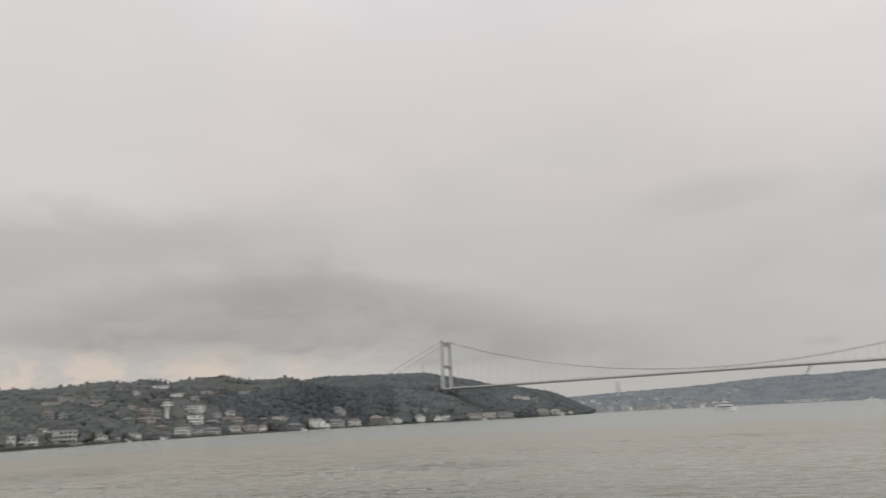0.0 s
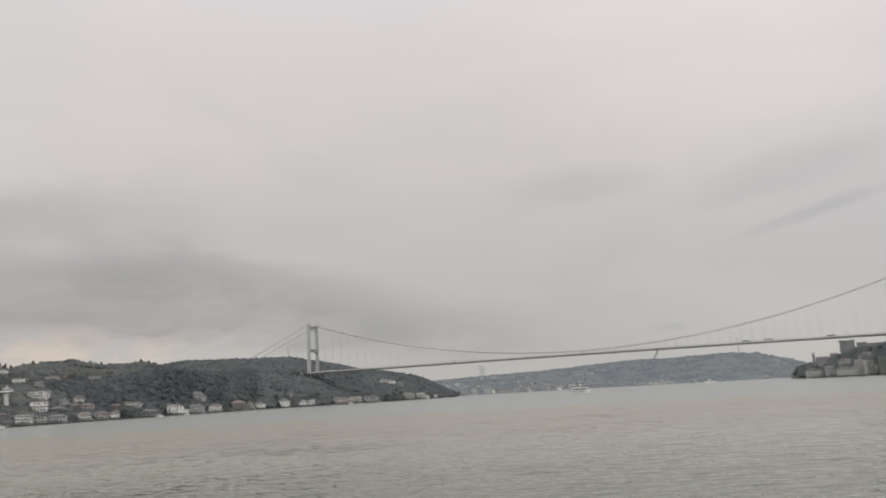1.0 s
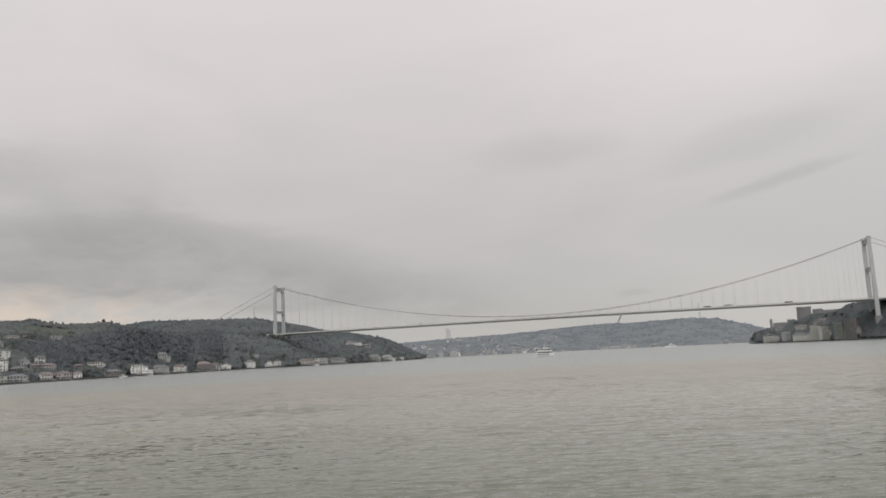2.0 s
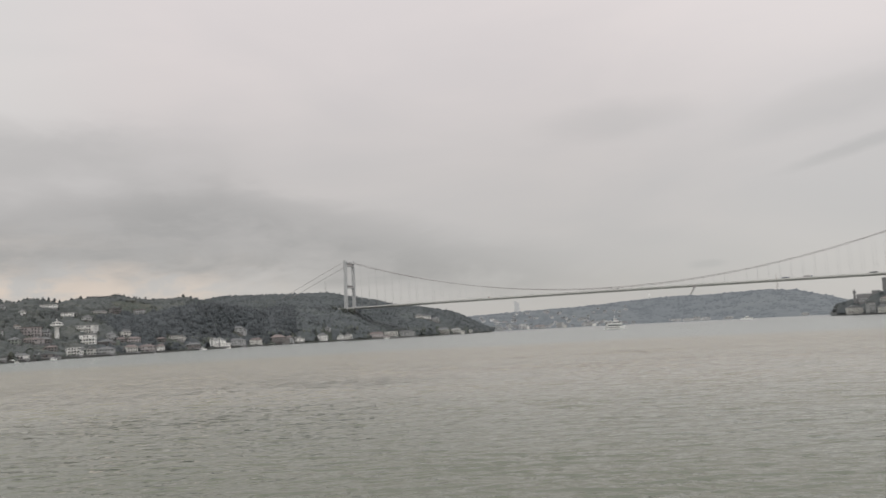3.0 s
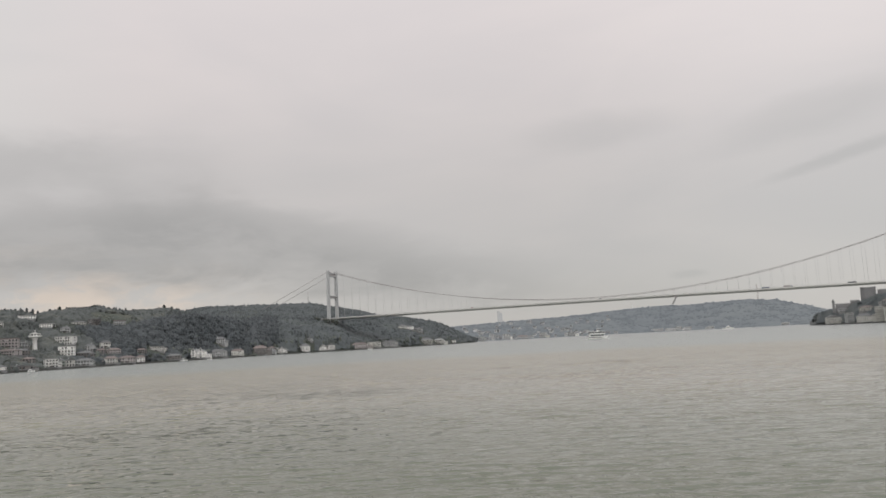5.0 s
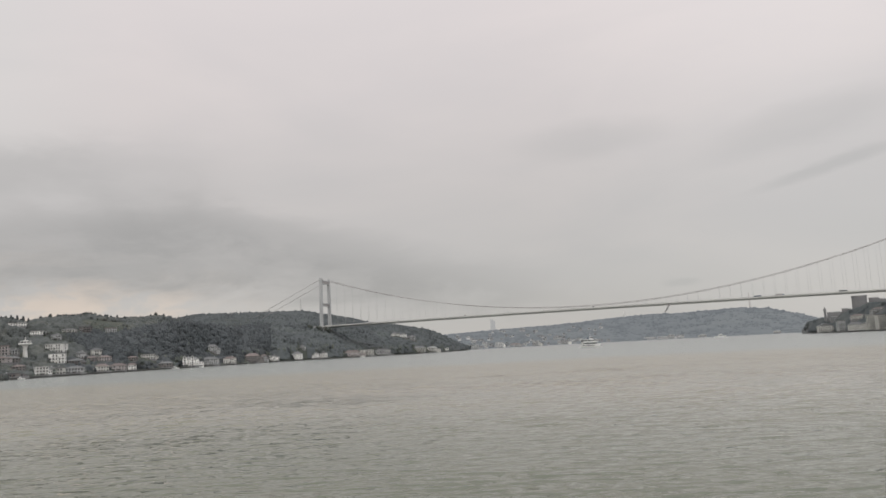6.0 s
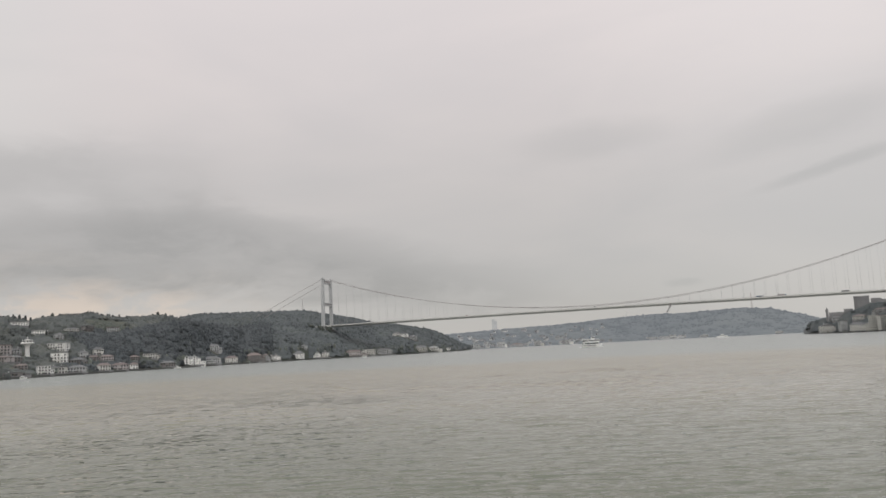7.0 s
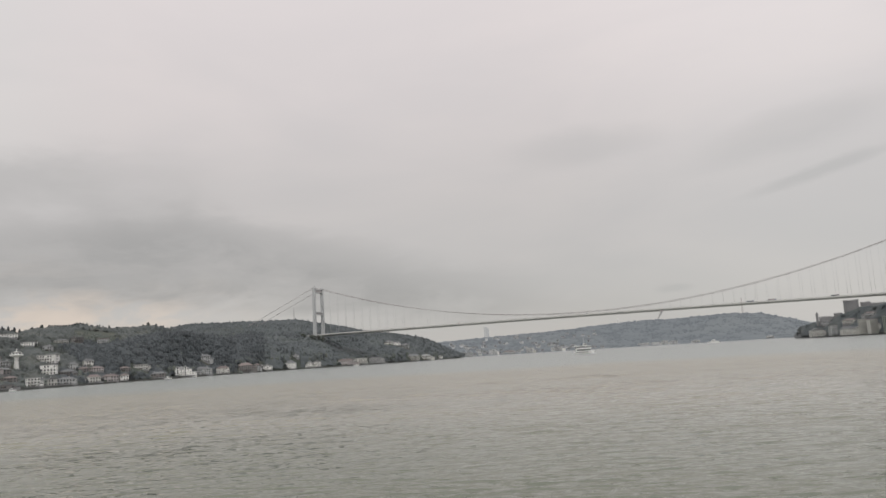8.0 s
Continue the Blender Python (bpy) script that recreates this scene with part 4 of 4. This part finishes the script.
# the inspection gantry that hangs under the deck
gx = 689
gantry = thing("inspection_gantry", on_bridge(gx, -17, -3.0), "grey steel inspection gantry hanging aslant under the deck", "gantry")
part("trolley", boxes("trolley", [(-1.2, 5.5, -2.2, 2.2, -1.6, 0.2)], M_CABLE), gantry)
for y in (-1.0, 1.0):
    part("boom", tube("boom", [(2.5, y, -1), (-0.5, y, -6.5), (-3.6, y, -12.0)], 0.75, M_CABLE), gantry)
for i in range(6):
    f = i / 5
    part("rung", tube("rung", [(2.2 - 5.4 * f, -1.0, -1.6 - 9.6 * f), (2.2 - 5.4 * f, 1.0, -1.6 - 9.6 * f)], 0.3, M_CABLE), gantry)
part("screen", mesh_of("screen", [(x + o, y, z) for x, z in ((2.6, -1), (-0.4, -6.5), (-3.4, -11.8)) for o in (0, 2.2) for y in (-0.9, 0.9)],
                       [(0, 1, 5, 4), (2, 6, 7, 3), (0, 4, 6, 2), (1, 3, 7, 5), (4, 5, 9, 8), (6, 10, 11, 7), (4, 8, 10, 6), (5, 7, 11, 9), (0, 2, 3, 1), (8, 9, 11, 10)], M_STEEL), gantry)
part("basket", boxes("basket", [(-5.0, -2.6, -1.6, 1.6, -13.2, -11.6)], M_CABLE), gantry)

# ---- boats ----
def hull_mesh(name, L, W, D, material, draft=0.8, bow=0.35):
    """A boat's hull along x, its bow at +x, lofted from stations."""
    st_ = []
    for i in range(9):
        u = i / 8
        x = -L / 2 + L * u
        half = W / 2 * (1 if u < 0.55 else max(0.03, 1 - ((u - 0.55) / 0.45) ** 2))
        sheer = D + bow * D * max(0, (u - 0.5) * 2) ** 2
        st_.append([(x, -half, sheer), (x, -half * 0.85, 0.0), (x, -half * 0.4, -draft), (x, half * 0.4, -draft), (x, half * 0.85, 0.0), (x, half, sheer)])
    v = [p for s in st_ for p in s]
    f = [(i * 6 + k, (i + 1) * 6 + k, (i + 1) * 6 + k + 1, i * 6 + k + 1) for i in range(8) for k in range(5)]
    f += [(i * 6 + 5, (i + 1) * 6 + 5, (i + 1) * 6, i * 6) for i in range(8)] + [tuple(range(6)), tuple(8 * 6 + k for k in reversed(range(6)))]
    return mesh_of(name, v, f, material)


ferry = thing("passenger_ferry", pose(*polar(11.05, 1060, 0), 0, 0, 8) @ Matrix.Diagonal((1.02, 1.1, 1.38, 1)), "white passenger ferry with two open decks and a mast", "ferry")
part("hull", hull_mesh("hull", 27, 7.5, 2.2, M_HULL, 1.2), ferry)
part("rubbing_strake", boxes("rubbing_strake", [(-13.2, 4, -3.85, 3.85, 1.3, 1.9)], M_DARK), ferry)
low = part("lower_cabin", boxes("lower_cabin", [(-11.5, 7.5, -3.2, 3.2, 2.2, 4.7)], M_HULL), ferry)
for s in (-1, 1):
    for i in range(8):
        part("window", boxes("window", [(-1.0, 1.0, -0.06, 0.06, 0, 1.5)], M_GLASS), low, pose(-10.2 + i * 2.3, s * 3.22, 2.9))
# black box painting in the shade of the open deck under the canopy
part("saloon", boxes("saloon", [(-11.9, 7.9, -2.6, 2.6, 4.95, 7.1)], M_DARK), ferry, None, "black block for the shade under the canopy")
part("upper_deck", boxes("upper_deck", [(-12.5, 8.5, -3.6, 3.6, 4.7, 4.95), (-12.5, 8.5, -3.6, -3.5, 4.95, 5.7), (-12.5, 8.5, 3.5, 3.6, 4.95, 5.7)], M_HULL), ferry)
cabin2 = part("upper_cabin", boxes("upper_cabin", [(-5.5, 1.0, -2.7, 2.7, 4.95, 7.2)], M_HULL), ferry)
for s in (-1, 1):
    for i in range(3):
        part("window", boxes("window", [(-0.85, 0.85, -0.06, 0.06, 0, 1.35)], M_GLASS), cabin2, pose(-4.3 + i * 2.1, s * 2.72, 5.6))
roof_ = part("canopy", boxes("canopy", [(-12.0, 8.2, -3.4, 3.4, 7.2, 7.6), (-12.0, -11.7, -3.4, 3.4, 7.6, 8.3), (-11.7, 3.0, -3.4, -3.3, 8.1, 8.25), (-11.7, 3.0, 3.3, 3.4, 8.1, 8.25)], M_HULL), ferry)
for x in (-11.6, -10.2, -8.8, -7.4, -6.0, 1.6, 3.2, 4.8, 6.3, 7.8):
    for s in (-1, 1):
        part("canopy_post", boxes("canopy_post", [(x - 0.1, x + 0.1, s * 3.2 - 0.1, s * 3.2 + 0.1, 4.95, 7.3)], M_HULL), ferry)
for s in (-1, 1):
    part("seat_row", boxes("seat_row", [(-11.4, -6.2, s * 1.8 - 0.5, s * 1.8 + 0.5, 5.0, 6.1), (1.6, 7.6, s * 1.8 - 0.5, s * 1.8 + 0.5, 5.0, 6.1)], M_BLUE), ferry)
bridge_house = part("wheelhouse", boxes("wheelhouse", [(-1.2, 2.6, -2.2, 2.2, 7.5, 9.8), (-1.6, 3.0, -2.5, 2.5, 9.8, 10.0)], M_HULL), ferry)
part("windscreen", boxes("windscreen", [(2.58, 2.66, -2.0, 2.0, 8.4, 9.5), (-1.0, 2.4, -2.26, -2.18, 8.5, 9.5), (-1.0, 2.4, 2.18, 2.26, 8.5, 9.5)], M_GLASS), bridge_house)
part("funnel", tapered("funnel", [(1.1, 7.2), (0.9, 9.4), (0.95, 9.4), (0.85, 10.2)], M_BLUE, 12), ferry, pose(-3.2, 0, 0))
mast_ = part("mast", tapered("mast", [(0.16, 9.8), (0.06, 15.5)], M_HULL, 6), ferry)
part("yard", boxes("yard", [(-0.06, 0.06, -1.6, 1.6, 13.2, 13.35)], M_HULL), mast_)


def foam(name, at, L, W, turn, n, seed, label):
    """Broken foam lying low on the water."""
    r = np.random.default_rng(seed)
    x = r.uniform(-L / 2, L / 2, n)
    c = np.stack([x, r.normal(0, W / 3, n) * (0.4 + 0.6 * np.abs(x) / L * 2), np.full(n, 0.12)], 1)
    s = np.stack([r.uniform(0.5, 2.2, n), r.uniform(0.3, 0.9, n), r.uniform(0.1, 0.28, n)], 1)
    ob = new(name, clumps(name, c, s, M_FOAM, r))
    ob.matrix_basis = pose(*at, 0, 0, turn)
    return tagged(ob, label, "foam", kind="stuff")


foam("bow_wave", polar(11.0, 1056, 0), 32, 3.0, 8, 22, 7, "white foam along the ferry's waterline")


def motor_boat(b, d, L, turn, label):
    m = thing("motor_boat", pose(*polar(b, d, 0), 0, 0, turn), label, "boat", "small boats")
    part("hull", hull_mesh("hull", L, L * 0.3, L * 0.11, M_HULL, 0.4), m)
    cb = part("cabin", boxes("cabin", [(-L * 0.2, L * 0.2, -L * 0.1, L * 0.1, L * 0.1, L * 0.22), (-L * 0.12, L * 0.1, -L * 0.09, L * 0.09, L * 0.22, L * 0.3)], M_HULL), m)
    part("windscreen", boxes("windscreen", [(L * 0.2, L * 0.205, -L * 0.09, L * 0.09, L * 0.13, L * 0.2), (-L * 0.15, L * 0.15, -L * 0.104, -L * 0.1, L * 0.14, L * 0.2)], M_GLASS), cb)
    part("rail", tube("rail", [(-L * 0.4, -L * 0.13, L * 0.16), (L * 0.2, -L * 0.13, L * 0.19), (L * 0.47, 0, L * 0.2), (L * 0.2, L * 0.13, L * 0.19), (-L * 0.4, L * 0.13, L * 0.16)], 0.04, M_HANGER, 4), m)


motor_boat(20.1, 2250, 30, -4, "white motor yacht under way with foam at its bow")
foam("wake", polar(19.8, 2240, 0), 60, 6, 4, 90, 8, "white wake of the motor yacht")
motor_boat(-19.15, 1048, 11, 25, "small white motor boat moored at the quay")
motor_boat(-31.0, 738, 9, 20, "small white motor boat moored at the quay")
motor_boat(-28.7, 794, 8, 15, "small white motor boat moored at the quay")
motor_boat(-5.9, 1470, 10, 15, "small white motor boat moored at the quay")

# ---- woods ----
tree_rng = np.random.default_rng(11)
KB, KD, KW = (np.array([k[i] for k in KEEP]) for i in range(3))


def free(b, d, front=22.0, back_=14.0):
    """True where no house stands, nor would be hidden close behind."""
    return not np.any((np.abs(KB - b) < KW + 0.12) & (d > KD - front) & (d < KD + back_))


def woods(name, zf, sf, b0, b1, depth, count, size, material, label, tall=(0.9, 1.3), lumps=3, open_=0.0, pick=None, near_shore=16, clear=True, wide=1.25, lift=0.0):
    pts, szs = [], []
    tries = 0
    while len(pts) < count * lumps and tries < count * 6:
        tries += 1
        b = tree_rng.uniform(b0, b1)
        d = float(sf(b)) + near_shore + (depth - near_shore) * tree_rng.random() ** 0.85
        if not (free(b, d) if clear else free(b, d, 3.0, 12.0)) or (pick and not pick(b, d)):
            continue
        p = polar(b, d)
        if open_ and noise.noise((p.x * 0.011, p.y * 0.011, 9)) > open_:
            continue
        z = float(zf(b, d)) + lift
        s = size * tree_rng.uniform(0.5, 1.4)
        for k in range(lumps):
            o = tree_rng.normal(0, 1.0 * s, 2)
            q = s * tree_rng.uniform(0.28, 0.62)
            up = tree_rng.uniform(*tall)
            if tree_rng.random() < 0.05:
                q, up = q * 0.9, up * 2.4
            pts.append((p.x + o[0], p.y + o[1], z + q * up * tree_rng.uniform(0.45, 0.75)))
            szs.append((q * wide, q * wide, q * up))
    ob = new(name, clumps(name, np.array(pts), np.array(szs), material, tree_rng, 0.28, 4.0))
    return tagged(ob, label, "woods", kind="stuff")


def in_clearing(b, d):
    """The open grassy slope under the ridge."""
    return abs(b + 23.5 + 0.008 * (d - float(shore(b)) - 320)) < 1.3 + 0.8 * noise.noise((b, d * 0.02, 4)) and 190 < d - float(shore(b)) < 400


def in_knoll(b, d):
    s = float(shore(b))
    return -25.5 + 3.0 * noise.noise((d * 0.01, 1, 1)) < b < -12.6 and d < s + 290 and float(np.interp(b, KNOLL_B, KNOLL_E)) > 0.3


def crowns(x, y, cell, seed):
    """Rounded tree crowns side by side, 0 between them to 1 on the tallest."""
    r = np.random.default_rng(seed)
    jx, jy, tall = r.random((256, 256)), r.random((256, 256)), r.uniform(0.25, 1.0, (256, 256))
    i, j = np.floor(x / cell).astype(int), np.floor(y / cell).astype(int)
    best = np.zeros_like(x)
    for di in (-1, 0, 1):
        for dj in (-1, 0, 1):
            a, b = (i + di) % 256, (j + dj) % 256
            q = ((x - (i + di + jx[a, b]) * cell) ** 2 + (y - (j + dj + jy[a, b]) * cell) ** 2) / (0.64 * cell) ** 2
            best = np.maximum(best, tall[a, b] * np.sqrt(np.maximum(0, 1 - q)))
    return best


def canopies():
    """The closed leaf roof of the near woods, one sheet for each kind of wood, open round the houses and in the clearing."""
    bs = np.arange(-48, 1.9, 0.08)
    us = np.arange(12, 660, 1.9)
    B, U = np.meshgrid(bs, us)
    D = shore(B) + U
    X, Y = D * np.sin(np.radians(B)), D * np.cos(np.radians(B))
    lump = np.array([[noise.fractal((x * 0.012, y * 0.012, 3), 1.0, 2.0, 4) for x, y in zip(xr, yr)] for xr, yr in zip(X, Y)])
    base = ground_z(B, D) + 2.0 * lump
    kind = np.where((D > 1300) & (B > -20), 3, 1)
    wooded = np.ones(B.shape, bool)
    for r_, c_ in np.argwhere((B > -29.5) & (B < -12.6) & (U < 410)):
        b, d = B[r_, c_], D[r_, c_]
        if in_knoll(b, d):
            kind[r_, c_] = 2
        elif in_clearing(b, d):
            wooded[r_, c_] = False
    for kb, kd, kw in KEEP:
        wooded &= ~((np.abs(B - kb) < kw + 0.12) & (D > kd - 20) & (D < kd + 14))
    wooded &= ~((kind == 1) & (np.sin(X * 0.031 + 2.2 * np.sin(Y * 0.017)) * np.sin(Y * 0.027 + 1.5 * np.sin(X * 0.013)) > 0.62) & (U < 330))
    rows, cols = B.shape
    k = (np.arange(rows - 1)[:, None] * cols + np.arange(cols - 1)[None]).reshape(-1)
    quads = np.stack([k, k + cols, k + cols + 1, k + 1], 1)
    for n, name, cell, high, material, label in ((1, "canopy_slope", 6.5, 4.6, M_WOODS, "closed leaf roof of mixed trees on the near slope"),
                                                 (2, "canopy_knoll", 6.0, 5.2, M_PINE, "closed dark leaf roof of the wooded knoll"),
                                                 (3, "canopy_hill", 6.8, 4.6, M_HILLW, "closed leaf roof of the hill behind the bridge tower")):
        z = base + np.where(wooded, 0.2 + high * crowns(X, Y, cell, n) + 1.1 * crowns(X, Y, cell / 2.4, n + 7), -2.5)
        pts = np.stack([X, Y, z], -1).reshape(-1, 3)
        keep = (kind.reshape(-1)[quads[:, 0]] == n) & wooded.reshape(-1)[quads].any(1)
        used, back_to = np.unique(quads[keep], return_inverse=True)
        me = mesh_of(name, pts[used].tolist(), back_to.reshape(-1, 4).tolist(), material, True)
        tagged(new(name, me), label, "woods", kind="stuff")


def canopy_cape():
    """The leaf roof of the headland's slope, open round its houses and walls."""
    B, U = np.meshgrid(np.arange(25.7, 45, 0.07), np.arange(14, 200, 2.0))
    D = np.interp(B, CAPE_B, CAPE_D) + U
    X, Y = D * np.sin(np.radians(B)), D * np.cos(np.radians(B))
    wooded = np.ones(B.shape, bool)
    for kb, kd, kw in KEEP:
        wooded &= ~((np.abs(B - kb) < kw + 0.08) & (D > kd - 16) & (D < kd + 14))
    z = cape_z(B, D) + np.where(wooded, 1.2 + 4.0 * crowns(X, Y, 6.5, 4) + 1.1 * crowns(X, Y, 2.7, 11), -2.5)
    tagged(new("canopy_cape", grid_mesh("canopy_cape", np.stack([X, Y, z], -1)[:, ::-1], M_CAPET)), "closed dark leaf roof on the headland", "woods", kind="stuff")


canopies()
canopy_cape()
woods("woods_slope", ground_z, shore, -48, -14, 500, 4600, 3.2, M_WOODS, "single taller trees on the near slope", tall=(0.6, 0.95), open_=0.55, pick=lambda b, d: not in_knoll(b, d) and not in_clearing(b, d), lift=1.6)
woods("woods_knoll", ground_z, shore, -26, -12.6, 300, 3200, 2.9, M_PINE, "single taller trees of the wooded knoll", (0.7, 1.2), pick=in_knoll, lift=1.8)
woods("woods_hill", ground_z, lambda b: max(float(shore(b)), 1330.0), -20, 2.0, 610, 5000, 3.2, M_HILLW, "single taller trees on the hill behind the bridge tower", (0.7, 1.0), pick=lambda b, d: d > 1300 and not in_knoll(b, d), lift=1.6)
woods("woods_shore", ground_z, shore, -48, 1.5, 70, 900, 2.9, M_LEAF, "garden trees and shrubs along the near shore", near_shore=8)
woods("shrubs_slope", ground_z, shore, -40, -18, 360, 5200, 1.7, M_LEAF, "low shrubs and garden hedges between the houses", lumps=2, near_shore=10, pick=lambda b, d: True, clear=False)
woods("woods_cape", cape_z, lambda b: np.interp(b, CAPE_B, CAPE_D), 25.6, 45, 260, 1300, 3.0, M_CAPET, "dark trees on the headland", (0.6, 0.95), open_=0.6, lift=1.2)
woods("backdrop_woods", far_z, lambda b: np.interp(b, FARS_B, FARS_D), -1, 30, 950, 3200, 9.0, M_FARW_HAZE, "hazy far woods across the strait", lumps=2, tall=(0.3, 0.5))


def tree(b, d, h, kind, label, group="single trees on the ridge"):
    """A single tree: a tapered trunk with limbs and a crown of many small clumps."""
    z = float(ground_z(b, d)) + 0.4
    r = np.random.default_rng(int(abs(b) * 100))
    t = thing("tree", pose(*polar(b, d, z)), label, "tree", group)
    crown_z = {"cypress": 0.12, "bushy": 0.02, "pine": 0.6, "broad": 0.3}[kind]
    part("trunk", tapered("trunk", [(0.035 * h, -1.5), (0.026 * h, 0.2 * h), (0.012 * h, 0.9 * h)], M_BARK, 7), t)
    for i in range(5):
        a, zz, L = r.uniform(0, 6.28), h * r.uniform(max(crown_z, 0.35), 0.8), h * (0.08 if kind == "cypress" else 0.22)
        part("limb", tube("limb", [(0, 0, zz - L * 0.4), (L * math.cos(a) * 0.6, L * math.sin(a) * 0.6, zz), (L * math.cos(a), L * math.sin(a), zz + L * 0.35)], 0.01 * h, M_BARK, 5), t)
    n = 110
    f = r.random(n)
    a = r.uniform(0, 6.28, n)
    if kind == "cypress":
        wide, zz = 0.13 * h * np.sin(np.pi * np.clip(0.12 + 0.88 * f, 0, 1)) ** 0.7, h * (crown_z + (1 - crown_z) * f)
    elif kind == "pine":
        wide, zz = 0.42 * h * np.sqrt(r.random(n)), h * (0.72 + 0.2 * f)
        zz = zz + 0.1 * h * (1 - (wide / (0.42 * h)) ** 2)
    elif kind == "bushy":
        wide, zz = 0.52 * h * np.sqrt(r.random(n)) * np.cos(np.pi * 0.5 * f ** 1.6) ** 0.8, h * (crown_z + (0.95 - crown_z) * f)
    else:
        wide, zz = 0.36 * h * np.sqrt(r.random(n)) * np.sin(np.pi * np.clip(0.1 + 0.85 * f, 0, 1)), h * (crown_z + (1 - crown_z) * f)
    c = np.stack([wide * np.cos(a), wide * np.sin(a), zz], 1)
    q = h * r.uniform(0.05, 0.10, n)
    part("crown", clumps("crown", c, np.stack([q, q, q * 0.8], 1), M_PINE if kind != "broad" else M_LEAF, r, 0.4), t)


ridge_rng = random.Random(8)
RIDGE_TREES = [(-29.3, 9, "cypress"), (-28.95, 10, "cypress"), (-28.6, 10, "cypress"), (-28.3, 8, "cypress"), (-31.4, 7, "broad"), (-30.4, 7, "broad"),
               (-27.0, 8, "broad"), (-24.9, 7, "broad"), (-24.3, 7, "broad"), (-23.5, 7, "cypress"), (-22.9, 8, "cypress"), (-20.4, 9, "broad"),
               (-19.9, 8, "cypress"), (-19.4, 8, "cypress"), (-33.6, 8, "broad"), (-35.2, 8, "broad"), (-36.9, 7, "cypress")]
for i in range(64):
    b = -38 + 19.4 * (i + ridge_rng.uniform(0.0, 1.0)) / 64
    RIDGE_TREES.append((b, ridge_rng.uniform(4.0, 7.5), "bushy"))
for i in range(12):
    RIDGE_TREES.append((-26.4 + 0.17 * i, ridge_rng.uniform(6.0, 7.5), "bushy"))
TREE_LABEL = {"bushy": "low bushy dark green tree on the ridge", "cypress": "slender dark cypress standing on the ridge", "pine": "flat-topped umbrella pine on the ridge", "broad": "round broadleaved tree on the ridge"}
for b, h, kind in RIDGE_TREES:
    tree(b, float(shore(b)) + 462, h, kind, TREE_LABEL[kind])

# garden trees between the waterside houses
for i in range(58):
    b = -38 + 37 * (i + ridge_rng.uniform(0.05, 0.95)) / 58
    d = float(shore(b)) + ridge_rng.uniform(9, 34)
    if np.any((np.abs(KB - b) < KW * 0.8) & (np.abs(KD - d) < 26)):
        continue
    kind = ridge_rng.choice(["bushy", "bushy", "broad", "cypress"])
    tree(b, d, ridge_rng.uniform(5.5, 10.5), kind, {"cypress": "slender dark cypress in a waterside garden"}.get(kind, "leafy dark green tree in a waterside garden"), "garden trees along the shore")

# taller trees in front of the deck where it meets the hillside
for i in range(8):
    q = bridge_m @ Vector((-30 + i * 7.5, -25 - 5 * (i % 3), 0))
    b, d = math.degrees(math.atan2(q.x, q.y)), math.hypot(q.x, q.y)
    h = min(15.0, max(5.0, (71.5 if i < 4 else 66.5) - float(ground_z(b, d)) - (i % 4) * 1.2))
    tree(b, d, h, "broad", "leafy tree on the slope below the bridge deck", "trees below the bridge deck")
